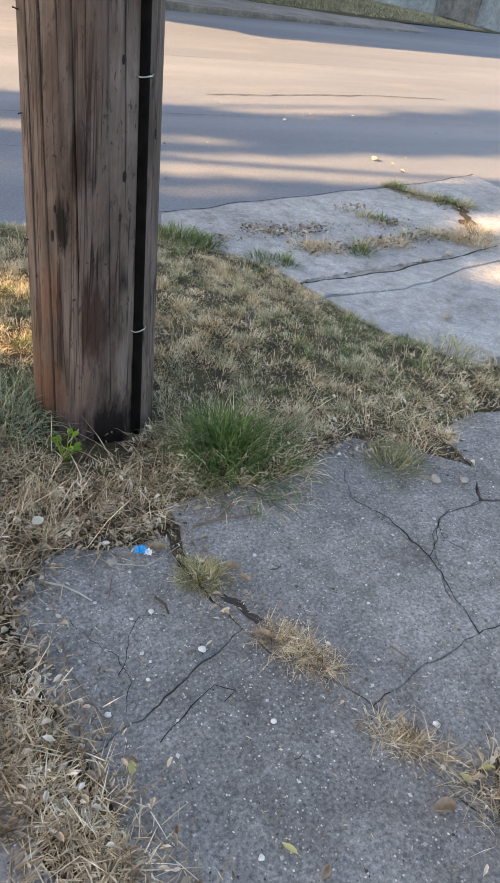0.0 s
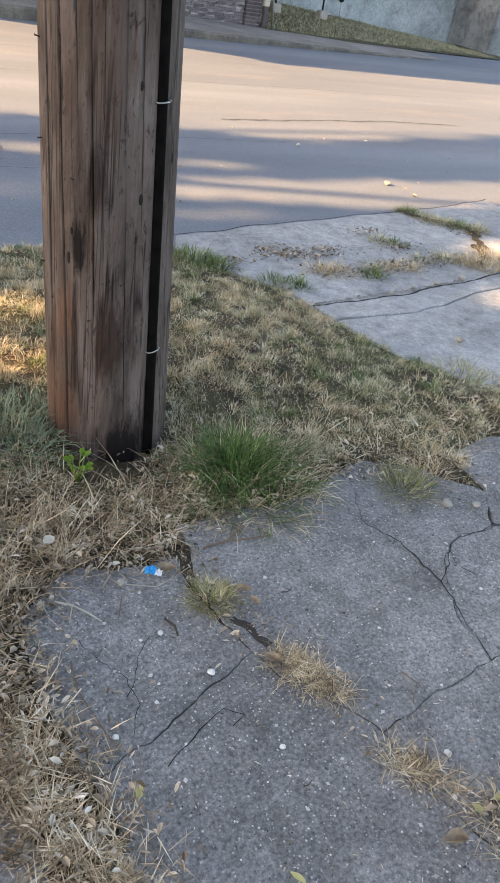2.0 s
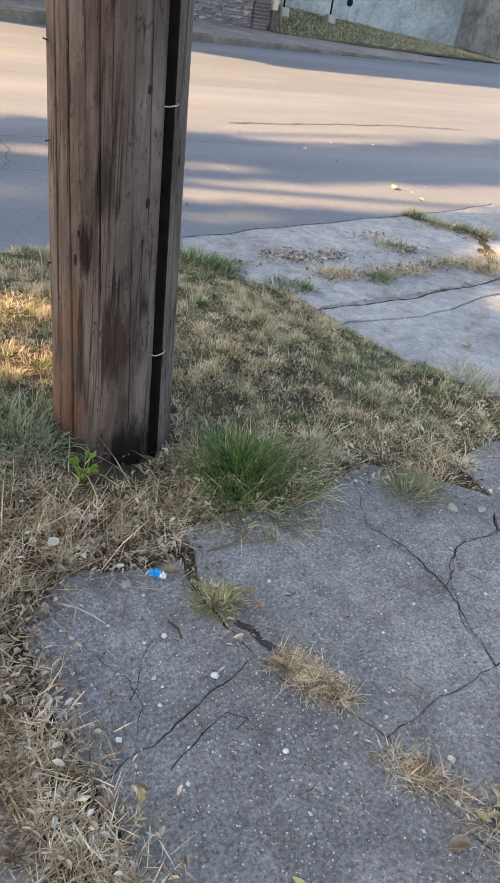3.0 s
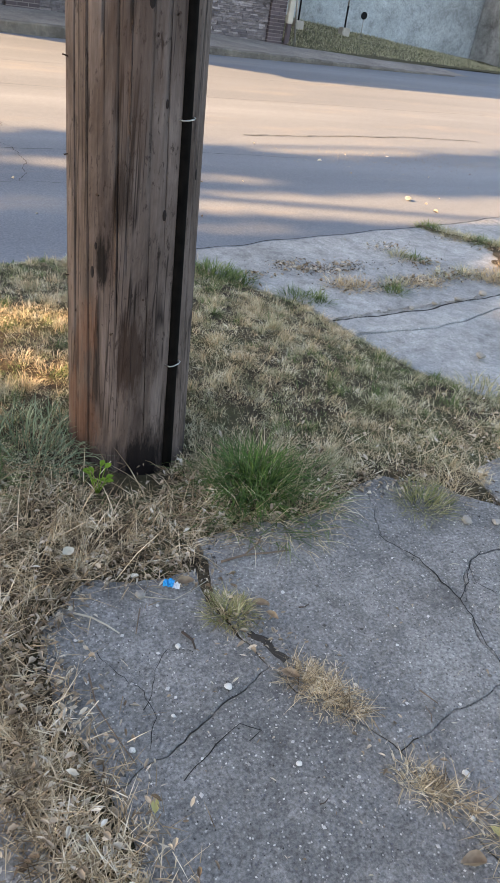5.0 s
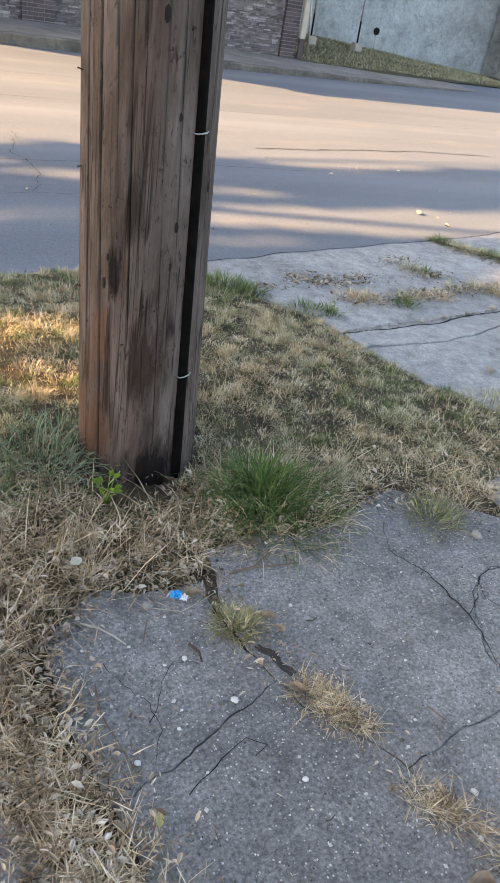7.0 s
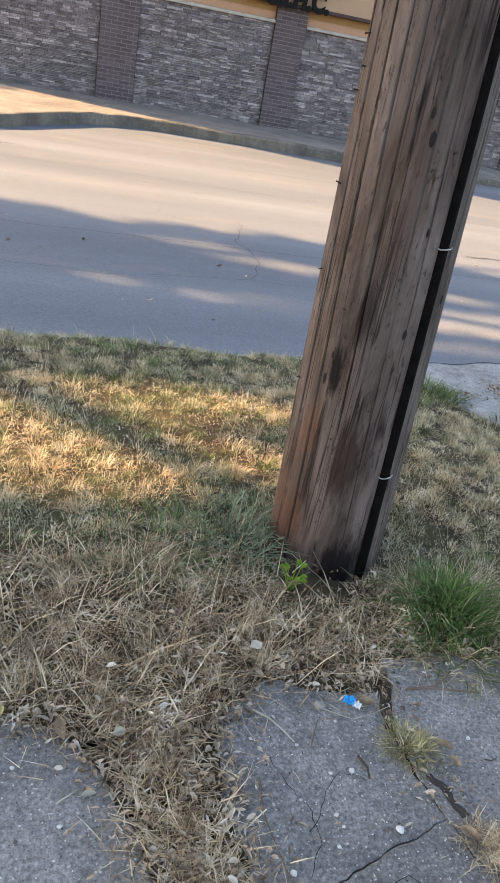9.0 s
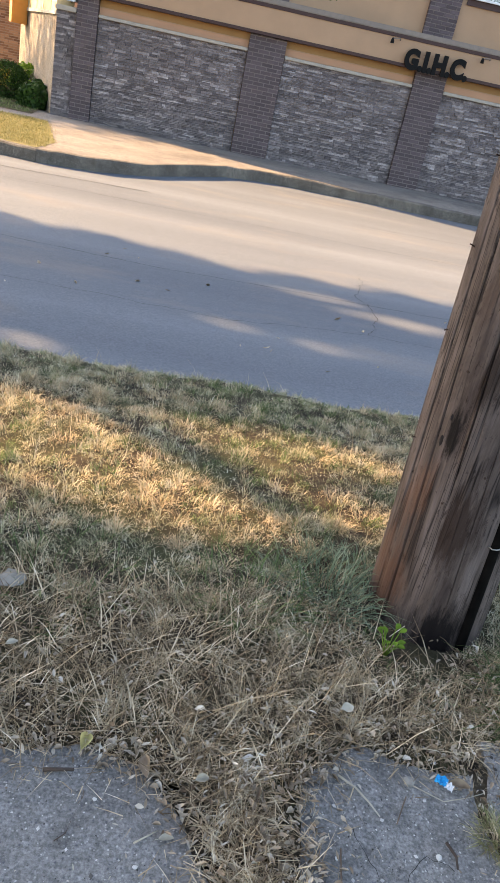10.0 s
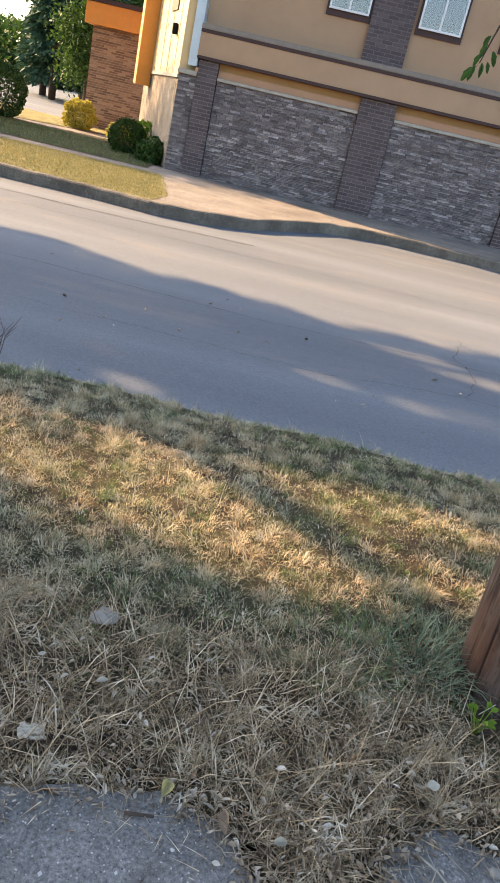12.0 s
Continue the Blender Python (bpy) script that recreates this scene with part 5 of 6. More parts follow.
blades("bank_grass", np.stack([x, y, np.array([bank_z(a, c) for a, c in zip(x, y)])], 1), gen.uniform(0.03, 0.08, len(x)), gen.uniform(0.003, 0.005, len(x)), gen.uniform(0.1, 1.1, len(x)), M_TURF, "short grass on the bank")
for k, (x, y) in enumerate(((10.22, 17.3), (11.66, 17.5))):
    p = tagged(new("bollard_post"), "thin black and white post in a pale concrete block", "post", "posts on the bank")
    z = bank_z(x, y)
    part("block", cube(x - 0.11, x + 0.11, y - 0.11, y + 0.11, z - 0.05, z + 0.16, 0.02), M_CAP, p, "pale concrete block")
    part("lower_post", tube(bmesh.new(), [(x, y, z + 0.1), (x - 0.01, y, z + 0.62)], 0.022, 8), M_BLACK, p)
    part("upper_post", tube(bmesh.new(), [(x - 0.01, y, z + 0.62), (x - 0.02, y, z + 1.12)], 0.018, 8), M_COPING, p, "pale grey upper post")
p = tagged(new("reflector_post"), "small black disc on a thin post in the grass", "post")
part("post", tube(bmesh.new(), [(12.5, 17.95, 0.1), (12.47, 17.95, 0.62)], 0.012, 8), M_STEEL, p)
bm = ring(0.001, 0.085, 17.92, 17.945, 20)
bmesh.ops.translate(bm, verts=bm.verts, vec=(12.46, 0, 0.66))
part("disc", bm, M_BLACK, p)
part("buttress", cube(16.6, 17.6, 16.75, 18.4, -0.2, 2.3, 0.05), concrete_mat("stained_concrete", "868886", "5c5d5b", "a0a29f", 1.2), rwall, "stained grey concrete buttress")
# Bright and dark leaf colours paint some shrubs as sunlit, others as shaded.
for k, (x, y, r, m) in enumerate(((10.2, 19.9, 0.7, M_BOX), (11.3, 20.2, 0.8, M_BRIGHT), (12.6, 20.0, 0.75, M_BOX), (13.9, 20.3, 0.9, M_BRIGHT), (15.2, 20.1, 0.8, M_BOX), (9.6, 21.6, 1.0, M_GOLD), (12.0, 22.0, 1.2, M_GOLD), (14.6, 22.2, 1.2, M_GOLD), (16.9, 20.4, 0.9, M_BRIGHT))):
    shrub("shrub", x, y, 1.6, r, 2400, 0.07, m, "bright leafy shrub above the retaining wall, sunlight put into its leaf colour" if m is not M_BOX else "dark shrub above the retaining wall, shade put into its leaf colour", 0.7, 20 + k, 0.3)
tree("street_tree", 14, 28, 4, 0.3, (14, 28, 8.0), (5, 4, 3.5), 9000, 0.2, M_GOLD, "golden-green tree on the hillside", None, 6, 31)
tree("street_tree", 21, 27, 4, 0.3, (21, 27, 8.0), (5, 4, 3.5), 9000, 0.2, M_BRIGHT, "light green tree on the hillside", None, 6, 32)

# ---- lawns and side street beyond the corner ----
def poly_sheet(name, pts, z, mat, label, cat):
    bm = bmesh.new()
    bm.faces.new([bm.verts.new((x, y, z)) for x, y in pts])
    return tagged(part(name, bm, mat, None, label), label, cat, "", "structure")


poly_sheet("lawn", [(-40, 11.16), (-2.42, 11.05), (-2.36, 11.9), (-3.05, 14.55), (-40, 14.55)], 0.123, M_LAWN, "sunlit yellow-green lawn strip behind the kerb", "lawn")
# Darker bank turf on this lawn: its shade is put into the colour.
poly_sheet("lawn", [(-40, 15.25), (-3.5, 15.25), (-3.6, 16.3), (-5.2, 20.2), (-7.0, 19.6), (-40, 18.4)], 0.124, M_BANK, "lawn before the side wall, its shade put into darker turf", "lawn")
poly_sheet("lawn", [(-40, 19.4), (-8.6, 19.9), (-5.6, 21.6), (-5.6, 23.0), (-9.6, 24.5), (-40, 24.5)], 0.124, M_LAWN, "green lawn strip beyond the side path", "lawn")
sheet("side_pavement", -40, -2.36, 14.0, 24.6, 2.0, lambda x, y: 0.11, M_FARWALK, "pale concrete paths between the lawns", cat="pavement")
sheet("side_street", -60, 60, 24.6, 70, 5.0, lambda x, y: -0.02, M_ROAD, "grey side street beyond the lawns", cat="road")
x, y = scatter(42000, -7.5, -2.3, 11.15, 14.6)
m = x < -2.38 - 0.26 * np.clip(y - 11.9, 0, 9) + gen.normal(0, 0.04, len(x))
x, y = x[m], y[m]
blades("lawn_grass", np.stack([x, y, np.full(len(x), 0.121)], 1), gen.uniform(0.02, 0.055, len(x)), gen.uniform(0.002, 0.004, len(x)), gen.uniform(0.1, 1.1, len(x)), M_LAWNGRASS, "short yellow-green lawn grass")
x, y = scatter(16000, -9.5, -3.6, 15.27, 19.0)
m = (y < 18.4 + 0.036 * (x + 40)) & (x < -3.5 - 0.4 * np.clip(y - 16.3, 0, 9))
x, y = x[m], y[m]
# Darker green than the front lawn's blades, to paint in shade.
blades("lawn_grass", np.stack([x, y, np.full(len(x), 0.132)], 1), gen.uniform(0.02, 0.055, len(x)), gen.uniform(0.003, 0.006, len(x)), gen.uniform(0.1, 1.2, len(x)), M_GREEN, "thin lawn grass in a darker green that stands for shade")
annex = tagged(new("brick_annex"), "orange brick annex with a flat orange fascia", "building")
part("wall", cube(-7.35, -4.9, 23.1, 30, -0.1, 2.72), M_MORTAR, annex)
raw("bricks", *courses(-7.37, -4.9, 0.0, 2.72, 23.08, 0.06, 0.24, 0.06, random.Random(5)), M_REDBRICK, annex, "orange-brown brick", "stuff")
part("fascia", cube(-7.5, -4.7, 22.7, 30, 2.72, 3.25, 0.01), M_ORANGE, annex, "orange fascia board")
part("roof", cube(-7.55, -4.65, 22.65, 30.1, 3.25, 3.36, 0.01), M_TRIM, annex)
part("meter_box", cube(-5.6, -5.35, 22.95, 23.08, 0.9, 1.3, 0.01), M_COPING, annex, "grey meter box")
far = tagged(new("blue_container"), "blue metal container across the side street", "container")
part("body", cube(-13.2, -10.9, 44, 46, -0.02, 1.3, 0.03), plain("blue_paint", "2d6f96", 0.5), far)
part("lid", cube(-13.25, -10.85, 43.95, 46.05, 1.3, 1.38, 0.02), plain("dark_blue_paint", "1d4660", 0.5), far)


# ---- cracks and seams of the road ----
M_TAR = plain("open_crack", "2a2927", 0.95, 0, 0.3, 30.0)
road_ob = bpy.data.objects["road"]


def road_z(x, y):
    return -0.038 + 0.012 * math.exp(-((y - 8.5) / 3) ** 2) + 0.004 * bump2(x, y, 0.5)


def crack(pts, w, z=None, parent=road_ob, mat=M_TAR, rough=0.10):
    bm = bmesh.new()
    line = []
    for a, b in zip(pts, pts[1:]):
        line += jagged(a, b, rough, 5, 0.03)[:-1]
    line.append(Vector(pts[-1]))
    rows = []
    for k, p in enumerate(line):
        d = (line[min(k + 1, len(line) - 1)] - line[max(k - 1, 0)]).normalized()
        s = Vector((-d.y, d.x)) * w * (0.35 + 0.9 * abs(noise.noise(Vector((p.x * 9, p.y * 9, 1)))))
        h = (road_z(p.x, p.y) + 0.006) if z is None else z
        rows.append([bm.verts.new((p.x + s.x, p.y + s.y, h)), bm.verts.new((p.x - s.x, p.y - s.y, h))])
    for a, b in zip(rows, rows[1:]):
        bm.faces.new((a[0], a[1], b[1], b[0]))
    bmesh.ops.recalc_face_normals(bm, faces=bm.faces)
    return part("crack", bm, mat, parent)


crack([(3.93, 7.49), (4.7, 7.55), (5.4, 7.7), (6.25, 7.8), (7.4, 7.75)], 0.016)
crack([(-4.5, 6.9), (-2.6, 6.72), (-0.9, 6.6), (0.8, 6.62), (2.6, 6.7), (4.2, 6.65)], 0.006, rough=0.04)
crack([(-4.5, 5.35), (-2.2, 5.6), (0.2, 5.5), (1.3, 5.75), (2.3, 5.7)], 0.0035, rough=0.06)
crack([(1.3, 5.75), (1.45, 6.3), (1.36, 6.9), (1.5, 7.6)], 0.004, rough=0.15)
crack([(-4.0, 9.2), (-1.6, 9.35), (1.8, 9.3), (6.0, 9.5), (9.5, 9.6)], 0.006, rough=0.02)
crack([(-6.0, 10.0), (-3.0, 9.95), (-0.8, 10.2)], 0.02, rough=0.02)
crack([(2.0, 10.9), (5.0, 11.1), (9.0, 11.4)], 0.006, rough=0.03)
M_CRACKDIRT = plain("dirt_in_crack", "1f1c18", 0.95, 0, 0.3, 40.0)
crack([(0.62, 1.20), (0.70, 1.24), (0.80, 1.285), (0.84, 1.25), (0.80, 1.235)], 0.0022, 0.0012, pavement, M_CRACKDIRT, 0.05)
crack([(1.55, 1.76), (1.61, 1.62), (1.61, 1.51), (1.62, 1.43), (1.59, 1.31), (1.57, 1.21), (1.55, 1.14)], 0.0028, 0.0014, pavement, M_CRACKDIRT, 0.1)
crack([(1.62, 1.43), (1.76, 1.55), (1.84, 1.58), (1.98, 1.57), (1.97, 1.66)], 0.002, 0.0014, pavement, M_CRACKDIRT, 0.1)
crack([(1.76, 1.55), (1.72, 1.47), (1.75, 1.41)], 0.0016, 0.0014, pavement, M_CRACKDIRT, 0.1)
crack([(0.95, 1.53), (0.98, 1.47), (1.00, 1.41)], 0.024, 0.0014, pavement, plain("damp_soil", "3b352e", 0.95, 0, 0.3, 60.0, 0.6), 0.2)
crack([(0.60, 1.40), (0.72, 1.55), (0.78, 1.52)], 0.0015, 0.0012, pavement, M_CRACKDIRT, 0.15)
crack([(0.55, 1.60), (0.62, 1.45), (0.58, 1.3)], 0.0012, 0.0012, pavement, M_CRACKDIRT, 0.15)
crack([(1.55, 1.14), (1.72, 1.16), (1.95, 1.05)], 0.003, 0.0012, pavement, M_CRACKDIRT, 0.15)
# rubble along the apron's open crack
crack([(2.35, 3.29), (2.73, 3.31), (3.4, 3.41), (4.1, 3.55)], 0.018, -0.013, apron, M_CRACKDIRT, 0.07)
crack([(1.95, 4.36), (2.04, 4.36), (3.09, 4.54), (4.12, 4.72), (5.2, 4.95)], 0.008, -0.012, apron, M_CRACKDIRT, 0.03)
crack([(4.05, 4.72), (4.2, 4.48), (4.4, 4.25), (4.2, 3.95), (4.05, 3.7)], 0.06, -0.0078, apron, M_SOIL, 0.2)
# spalled patch of the road: loose pale chips
n = 900
cx, cy = 3.6 + 3.6 * gen.beta(2, 2, n), 6.75 + gen.normal(0, 0.2, n)
cz = np.array([road_z(a, c) for a, c in zip(cx, cy)])
cs = gen.uniform(0.003, 0.011, n)[:, None]
ca = gen.uniform(0, 6.28, n)
cp = np.stack([cx, cy, cz], 1)
c1 = np.stack([np.cos(ca), np.sin(ca), np.zeros(n)], 1)
c2 = np.stack([-np.sin(ca), np.cos(ca), np.zeros(n)], 1)
cv = np.stack([cp + c1 * cs, cp + c2 * cs * 0.7, cp - c1 * cs, cp - c2 * cs * 0.8, cp + np.array([0, 0, 0.7]) * cs], 1).reshape(-1, 3)
ck = np.arange(n)[:, None] * 5
ct = np.concatenate([ck + np.array([[i, (i + 1) % 4, 4]]) for i in range(4)])
tagged(new("road_chips", fast_mesh("road_chips", cv, np.zeros((0, 4), int), ct, M_FARWALK)), "loose stone chips on a worn patch of road", "gravel", "", "stuff")
# dirt that fills the wide joints
for pts, w, z in (([(0.41, -0.6), (0.40, 0.3), (0.38, 0.95), (0.36, 1.16), (0.32, 1.31), (0.30, 1.5), (0.27, 1.72)], 0.34, -0.0045), ([(0.91, 1.86), (0.93, 1.62), (0.96, 1.42), (1.06, 1.22), (1.14, 1.06)], 0.10, -0.0045), ([(1.14, 1.0), (1.16, 0.86), (1.24, 0.5), (1.3, 0.1)], 0.05, -0.0048), ([(2.08, 1.66), (2.13, 1.8), (2.16, 1.95)], 0.03, -0.014)):
    crack(pts, w, z, pavement, M_DRYSOIL if w > 0.2 else M_SOIL, 0.06)
crack([(1.13, 1.08), (1.55, 1.14), (1.57, 1.29), (1.65, 1.44), (1.61, 1.5), (1.56, 1.76), (1.66, 2.02)], 0.024, -0.006, pavement, M_WALK, 0.06)
crack([(1.13, 1.075), (1.34, 1.115), (1.55, 1.145), (1.57, 1.29), (1.65, 1.44), (1.61, 1.5), (1.56, 1.76)], 0.0022, -0.005, pavement, M_CRACKDIRT, 0.08)
crack([(0.42, 1.74), (0.6, 1.87), (0.9, 1.81)], 0.05, -0.0042, pavement, M_DRYSOIL, 0.06)
crack([(1.22, 0.62), (1.27, 0.74), (1.34, 0.84)], 0.075, 0.004, pavement, M_SOIL, 0.25)

# ---- litter on walk and verge ----
def leaf_bm(size, curl, slim=0.42, seed=0):
    bm = bmesh.new()
    r = random.Random(seed)
    rows = []
    for i in range(9):
        t = i / 8
        w = slim * math.sin(math.pi * min(1, t * 0.94 + 0.03)) ** 0.8 * (1 - 0.25 * t)
        rows.append([bm.verts.new(((t - 0.5) * size, v * w * size * 0.5, size * (curl * (v * v) * w + 0.5 * curl * (t - 0.5) ** 2 + 0.03 * r.uniform(-1, 1)))) for v in (-1, -0.5, 0, 0.5, 1)])
    for a, b in zip(rows, rows[1:]):
        for k in range(4):
            bm.faces.new((a[k], b[k], b[k + 1], a[k + 1])).smooth = True
    tube(bm, [(-0.5 * size, 0, 0.03 * size), (-0.72 * size, 0.03 * size, 0.02 * size)], 0.012 * size, 5)
    return bm


def leaf(x, y, size, turn, mat, label, z=None, curl=0.35, tilt=8.0, slim=0.5):
    h = z if z is not None else (max(0.0, verge_z(x, y)) if y > 1.7 else 0.0)
    o = part("fallen_leaf", leaf_bm(size, curl, slim, int(x * 1000)), mat)
    o.matrix_basis = pose(x, y, h + 0.004, tilt, 0, turn)
    return tagged(o, label, "leaf", "fallen leaves on the walk")


leaf(0.54, 1.17, 0.034, 70, M_YELLOW, "yellow fallen leaf lying flat on the concrete", slim=0.6)
leaf(0.56, 1.90, 0.036, 20, M_PALE, "round pale dry leaf resting on straw", 0.075, 0.15, 12, 0.95)
leaf(1.20, 0.83, 0.034, 100, M_YELLOW, "pale yellow-green leaf by the dirt joint", 0.01, 0.3, 15, 0.8)
leaf(1.26, 0.825, 0.034, -20, M_YELLOW, "pale yellow-green leaf by the dirt joint", 0.02, 0.3, -20, 0.7)
leaf(1.11, 0.80, 0.06, 160, M_DEAD, "large curled tan dry leaf on the concrete", 0.0, 0.8, 10, 0.6)
leaf(0.76, 0.88, 0.036, 120, M_YELLOW, "slim yellow-green leaf on the concrete", 0.0, 0.3, 8, 0.45)
leaf(0.80, 0.81, 0.034, 30, M_DEAD, "tan curled dry leaf on the concrete", 0.0, 0.7, 8, 0.6)
leaf(-0.35, 1.98, 0.034, 30, M_PALE, "pale dry leaf lying on the straw", 0.07, 0.5, 10, 0.6)
leaf(-0.11, 1.74, 0.05, 80, M_YELLOW, "yellowish crumpled leaf at the walk edge", 0.01, 0.9, 10, 0.7)
leaf(0.05, 1.69, 0.065, 100, M_DEAD, "grey-brown curled leaf at the walk edge", 0.01, 0.9, -25, 0.5)
leaf(0.18, 1.66, 0.034, 20, M_PALE, "pale curled leaf among dead leaves", 0.03, 0.7, 20, 0.7)
leaf(0.11, 1.52, 0.034, 10, M_PALE, "pale curled leaf on the concrete edge", 0.0, 0.6, 5, 0.55)
leaf(0.85, 1.745, 0.055, -10, M_DEAD, "tan curled leaf beside a blue wrapper", 0.01, 0.8, 12, 0.5)
leaf(1.02, 1.60, 0.05, -30, M_DEAD, "pinkish tan dry leaf by a tuft", 0.01, 0.7, 12, 0.5)
leaf(1.03, 1.55, 0.04, -60, M_DEAD, "tan dry leaf by a tuft", 0.01, 0.7, 12, 0.5)
leaf(1.25, 1.92, 0.05, 15, M_DEAD, "reddish brown leaf on the slab edge", 0.015, 0.4, 12, 0.7)
leaf(0.98, 1.36, 0.05, -40, M_DEAD, "brown leaf tucked in the joint", 0.01, 0.4, 12, 0.6)


def pebble(x, y, size, mat, label, name="stone_chip", z=0.0, flat=0.6, cat="stone"):
    bm = bmesh.new()
    bmesh.ops.create_icosphere(bm, subdivisions=2, radius=size / 2)
    for v in bm.verts:
        v.co *= 1 + 0.5 * noise.noise(v.co * (2.2 / size) + Vector((x * 9, y * 9, 0)))
        v.co.z *= flat
    o = part(name, bm, mat)
    o.location = (x, y, z + size * flat * 0.36)
    o.rotation_euler = (0, 0, x * 40)
    return tagged(o, label, cat, "chips on the walk")


M_CHIP = plain("pale_stone", "c8c4ba", 0.8, 0, 0.15, 60.0, 0.4)
M_GSTONE = plain("grey_stone", "8f897e", 0.85, 0, 0.2, 40.0, 0.6)
for x, y, s in ((0.75, 1.55, 0.020), (0.54, 1.31, 0.022), (0.82, 1.39, 0.026), (0.88, 1.14, 0.02), (1.24, 0.97, 0.026), (0.70, 0.89, 0.018), (1.18, 0.88, 0.018), (1.11, 1.63, 0.016), (0.50, 1.52, 0.012), (0.66, 1.36, 0.014), (1.32, 1.35, 0.012), (0.05, 1.45, 0.016), (-0.06, 1.60, 0.014), (1.36, 1.13, 0.012), (1.72, 1.36, 0.014)):
    pebble(x, y, s * 0.72, M_CHIP, "small pale stone chip on the concrete")
for x, y, s in ((0.72, 1.75, 0.03), (1.9, 1.72, 0.035), (2.0, 1.68, 0.03), (2.9, 2.75, 0.05), (3.55, 3.45, 0.05), (3.3, 3.40, 0.04), (3.1, 3.37, 0.035), (2.9, 3.33, 0.03), (4.48, 5.4, 0.06)):
    pebble(x, y, s, M_GSTONE, "grey stone lump on broken concrete", z=-0.03 if y > 4.9 else 0.0)
pebble(-0.43, 2.27, 0.085, M_GSTONE, "flat grey-tan stone sunk in the grass", "flat_stone", 0.045, 0.28)
bm = bmesh.new()
bmesh.ops.create_grid(bm, x_segments=12, y_segments=9, size=0.5)
for v in bm.verts:
    q = v.co.copy()
    v.co = Vector((q.x * 0.07 * (1 + 0.3 * noise.noise(q * 3)), q.y * 0.042 * (1 + 0.4 * noise.noise(q * 4 + Vector((3, 0, 0)))), 0.02 * abs(noise.noise(q * 3.5 + Vector((9, 0, 0))))))
paper = tagged(part("paper_scrap", bm, plain("old_paper", "b7aa94", 0.8, 0, 0.15, 60.0)), "crumpled pale paper scrap on the straw", "litter")
paper.matrix_basis = pose(-0.47, 1.795, 0.035, 14, 5, 20)
wrapper = tagged(new("candy_wrapper"), "crumpled bright blue and white foil wrapper in leaves", "litter")
bm = bmesh.new()
bmesh.ops.create_grid(bm, x_segments=10, y_segments=7, size=0.5)
for v in bm.verts:
    n = noise.noise(v.co * 4)
    v.co = Vector((v.co.x * 0.042, v.co.y * 0.032, 0.012 * abs(noise.noise(v.co * 3 + Vector((5, 0, 0)))) * 2 + 0.003 * n + 0.004))
o = part("blue_half", bm, plain("blue_foil", "1a9bd0", 0.35, 0.2, 0.25, 80.0), wrapper, "bright blue foil")
bm = bmesh.new()
bmesh.ops.create_grid(bm, x_segments=8, y_segments=6, size=0.5)
for v in bm.verts:
    v.co = Vector((0.032 + v.co.x * 0.03, -0.006 + v.co.y * 0.026, 0.012 * abs(noise.noise(v.co * 3)) * 2 + 0.004))
part("white_half", bm, M_WHITE, wrapper, "white foil end")
wrapper.matrix_basis = pose(0.805, 1.755, 0.012, 12, 0, -35) @ Matrix.Diagonal((0.72, 0.72, 0.9, 1))


def twig(pts, r, label, z=0.006, mat=M_TWIG, fork=None):
    t = part("twig", tube(bmesh.new(), [(x, y, z + r) for x, y in pts], [r * (1 - 0.5 * k / len(pts)) for k in range(len(pts))], 6), mat)
    tagged(t, label, "twig", "twigs on the walk")
    if fork:
        part("fork", tube(bmesh.new(), [(x, y, z + r) for x, y in fork], r * 0.6, 5), mat, t)
    return t


twig([(0.99, 1.795), (1.07, 1.80), (1.15, 1.785), (1.22, 1.775)], 0.004, "forked dry brown twig on the slab", fork=[(1.07, 1.80), (1.13, 1.83), (1.16, 1.86)])
twig([(0.51, 1.54), (0.50, 1.45), (0.515, 1.36), (0.535, 1.27)], 0.0025, "thin curved dry twig on the slab")
twig([(0.53, 1.74), (0.57, 1.71), (0.60, 1.67), (0.62, 1.635)], 0.003, "pale dry stalk on the slab", mat=M_PALE)
twig([(0.775, 1.585), (0.79, 1.55), (0.785, 1.52)], 0.004, "dark stub of twig on the slab", mat=M_BARK)
twig([(-0.19, 1.655), (-0.12, 1.665)], 0.005, "short dark twig on the slab", mat=M_BARK)
twig([(1.28, 1.20), (1.30, 1.15)], 0.002, "short dry stalk on the slab")
twig([(0.72, 1.74), (0.80, 1.70), (0.87, 1.72), (0.92, 1.74)], 0.0015, "thin curved straw on the slab", mat=M_PALE)
twig([(0.22, 1.36), (0.27, 1.30), (0.33, 1.27)], 0.002, "thin curved straw on the slab", mat=M_PALE)
twig([(0.04, 1.50), (0.09, 1.535)], 0.002, "leaf stalk on the slab", mat=M_PALE)
twig([(0.70, 1.70), (0.66, 1.62)], 0.002, "short dry stalk on the slab")
rng = random.Random(21)
for k in range(16):
    x, y, a, l = rng.uniform(-0.5, 1.9), rng.uniform(0.75, 1.65), rng.uniform(0, 6.3), rng.uniform(0.02, 0.06)
    twig([(x, y), (x + l * 0.5 * math.cos(a), y + l * 0.5 * math.sin(a)), (x + l * math.cos(a + 0.3), y + l * math.sin(a + 0.3))], rng.uniform(0.001, 0.002), "tiny broken stalk on the slab", mat=rng.choice((M_TWIG, M_PALE, M_BARK)))

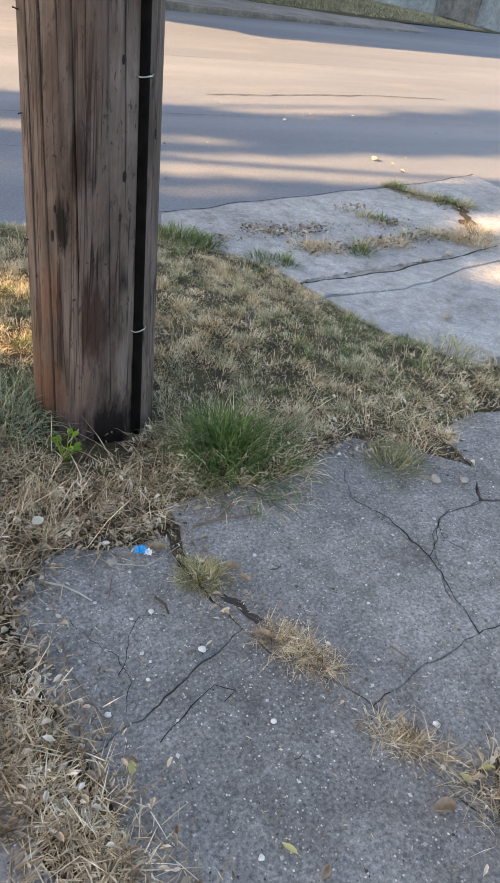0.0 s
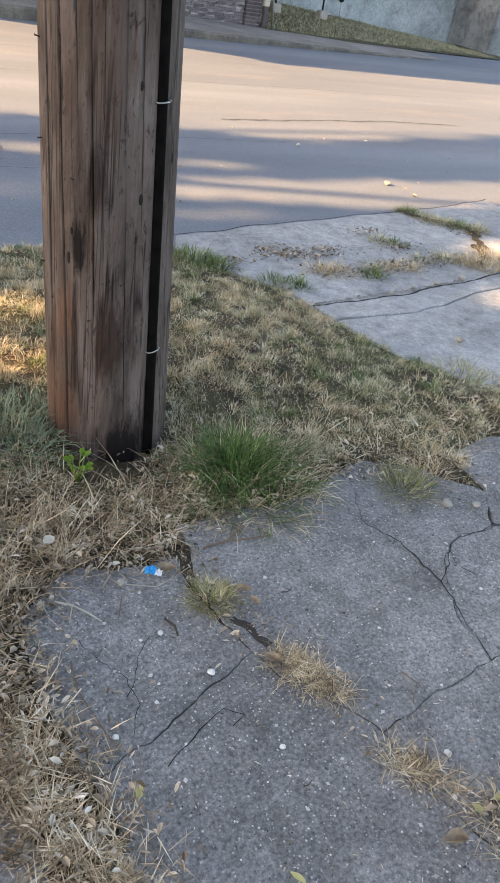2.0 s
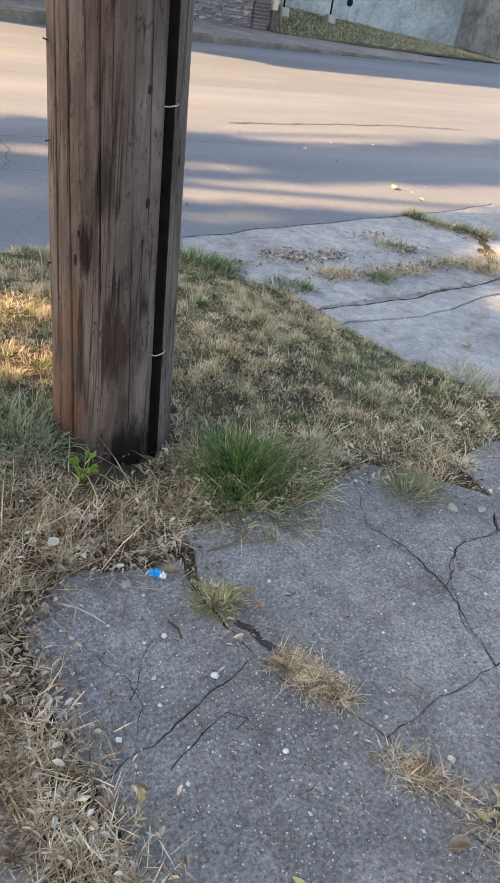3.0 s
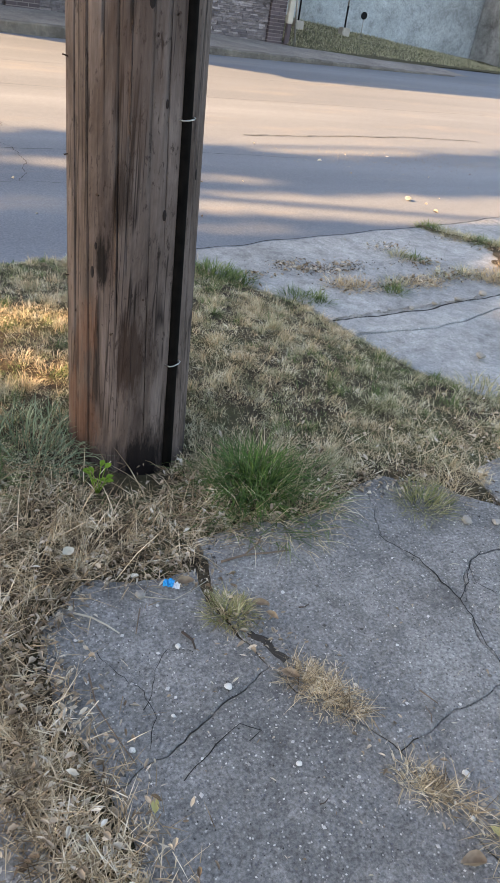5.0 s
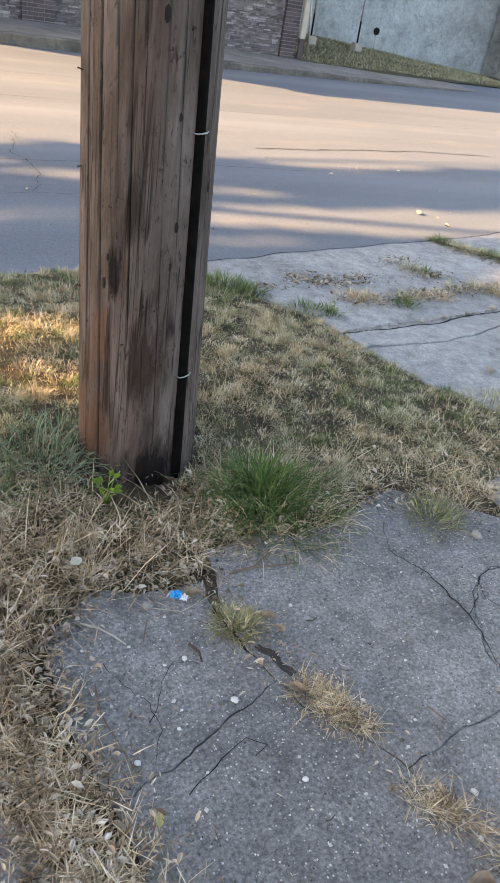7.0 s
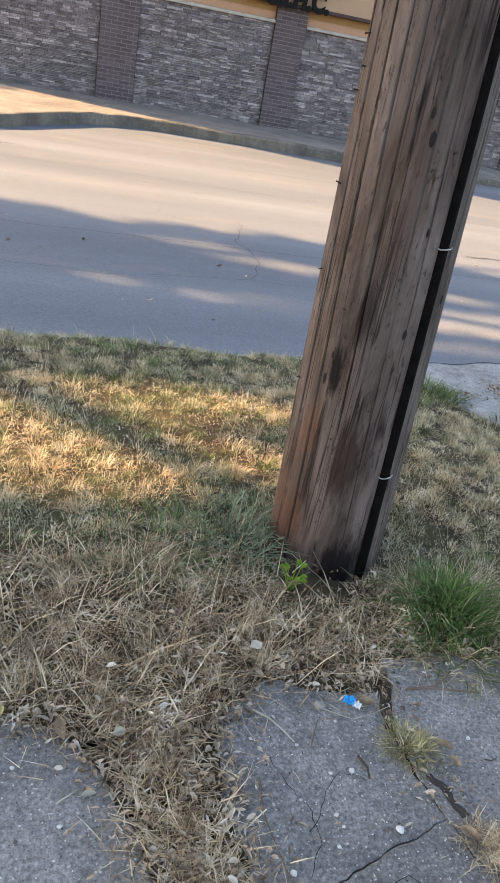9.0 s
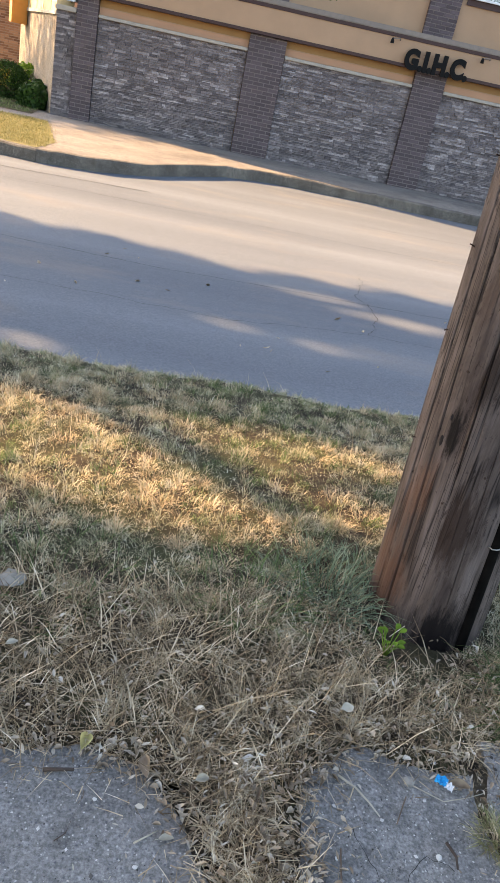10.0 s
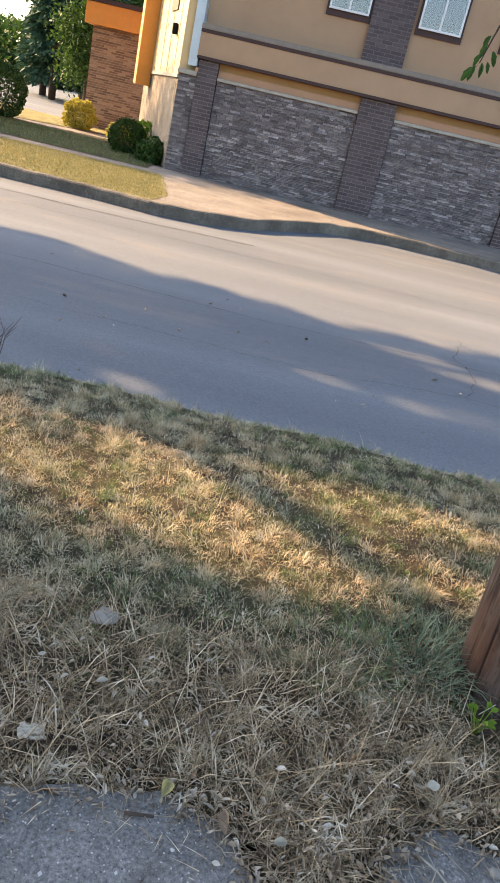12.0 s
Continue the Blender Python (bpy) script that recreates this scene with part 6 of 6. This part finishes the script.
# dead branching weed at the road edge
dead = tagged(new("dead_weed"), "dead dark branching weed at the road edge", "weed")
for k in range(7):
    a, l = radians(-60 + 40 * k), rng.uniform(0.14, 0.3)
    x, y = -1.62 + 0.04 * math.cos(k), 4.12 + 0.04 * math.sin(k)
    tip = (x + 0.5 * l * math.cos(a), y + 0.4 * l * math.sin(a), 0.04 + l)
    mid = (x + 0.15 * l * math.cos(a), y + 0.12 * l * math.sin(a), 0.04 + 0.5 * l)
    o = part("stalk", tube(bmesh.new(), [(x, y, 0.0), mid, tip], [0.0025, 0.002, 0.001], 5), M_BARK, dead)
    part("side_stalk", tube(bmesh.new(), [mid, (mid[0] + 0.06, mid[1] + 0.03 * (k % 3 - 1), mid[2] + 0.07)], 0.0012, 5), M_BARK, o)
    part("side_stalk", tube(bmesh.new(), [mid, (mid[0] - 0.05, mid[1] + 0.03 * (k % 2), mid[2] + 0.09)], 0.0012, 5), M_BARK, o)

# small broad-leaved weed at the pole's foot
weed = tagged(new("weed"), "small yellow-green broad-leaved weed at the pole foot", "weed")
for k in range(9):
    a, h = k * 2.4, 0.03 + 0.012 * (k % 5)
    part("stem", tube(bmesh.new(), [(0.74, 2.21, 0.0), (0.74 + 0.03 * math.cos(a), 2.21 + 0.03 * math.sin(a), 0.035 + h)], 0.0015, 5), M_BRIGHT, weed)
    o = part("leaf", leaf_bm(0.026, 0.3, 0.8, k), M_BRIGHT, weed)
    o.matrix_basis = pose(0.74 + 0.04 * math.cos(a), 2.21 + 0.04 * math.sin(a), 0.035 + h, 15, -15, math.degrees(a))

# grit and crumbs over the concrete
n = 14000
x, y = scatter(n, -1.1, 2.6, 0.4, 2.05)
s = gen.uniform(0.0012, 0.0036, n) * (1 + 1.2 * (gen.uniform(0, 1, n) > 0.95))
a = gen.uniform(0, 6.28, n)
px = np.stack([x, y, np.zeros(n)], 1)
q = np.stack([np.cos(a), np.sin(a), np.zeros(n)], 1)
w = np.stack([-np.sin(a), np.cos(a), np.zeros(n)], 1)
up = np.array([0, 0, 1.0])
sv = s[:, None]
v = np.stack([px + q * sv, px + w * sv * 0.8, px - q * sv, px - w * sv * 0.7, px + up * sv * 0.9], 1).reshape(-1, 3)
k = np.arange(n)[:, None] * 5
tri = np.concatenate([k + np.array([[i, (i + 1) % 4, 4]]) for i in range(4)])
M_GRIT = Nodes("grit", 0.85, 0, 0.3)
M_GRIT.colour(M_GRIT.ramp(M_GRIT.island(), [(0.0, rgb("35322e")), (0.35, rgb("6f6a62")), (0.7, rgb("98928a")), (1.0, rgb("cfc9bf"))]))
tagged(new("grit", fast_mesh("grit", v, np.zeros((0, 4), int), tri, M_GRIT.mat)), "grit and tiny stones strewn over the concrete", "grit", "", "stuff")

# tree behind the walk, whose hanging twig reaches over the verge
near_tree = tagged(new("mulberry_tree"), "slender tree with a drooping leafy twig", "tree")
part("trunk", tube(bmesh.new(), [(2.4, -3.2, -0.1), (2.35, -3.1, 1.5), (2.1, -2.7, 3.0), (1.9, -2.4, 4.6)], [0.13, 0.11, 0.08, 0.03], 10), M_BARK, near_tree)
branch = part("branch", tube(bmesh.new(), [(2.1, -2.7, 3.0), (1.4, -1.0, 3.7), (0.7, 1.0, 3.3), (0.32, 2.1, 2.5)], [0.045, 0.03, 0.016, 0.006], 8), M_BARK, near_tree)
twig_pts = [(0.32, 2.1, 2.5), (0.27, 2.25, 2.15), (0.235, 2.33, 1.93), (0.205, 2.36, 1.80), (0.192, 2.36, 1.745)]
hang = part("twig", tube(bmesh.new(), twig_pts, [0.006, 0.004, 0.003, 0.002, 0.0012], 6), M_BARK, near_tree)
M_FRESH = leafy("fresh_leaves", [(0.0, rgb("2f4720")), (0.5, rgb("43602b")), (1.0, rgb("5b7838"))], 0.5, 0.35)
r = random.Random(4)
for k in range(22):
    f = 0.15 + 0.85 * k / 21
    i = min(int(f * 4), 3)
    p = Vector(twig_pts[i]).lerp(Vector(twig_pts[i + 1]), f * 4 - i)
    a = r.uniform(0, 360)
    o = part("leaf", leaf_bm(r.uniform(0.02, 0.04), 1.1, 0.36, k), M_FRESH, hang)
    o.matrix_basis = Matrix.Translation(p) @ Matrix.Rotation(radians(a), 4, "Z") @ Matrix.Rotation(radians(r.uniform(55, 98)), 4, "Y") @ Matrix.Translation((0.035, 0, 0))
for k in range(40):
    a = r.uniform(0, 6.28)
    p = Vector((1.9 + r.uniform(-1, 1), -2.2 + r.uniform(-1.2, 1.2), r.uniform(3.6, 4.9)))
    o = part("leaf", leaf_bm(r.uniform(0.07, 0.11), 0.35, 0.5, k + 50), M_FRESH, branch)
    o.matrix_basis = pose(p.x, p.y, p.z, r.uniform(0, 360), r.uniform(0, 360), r.uniform(0, 360))
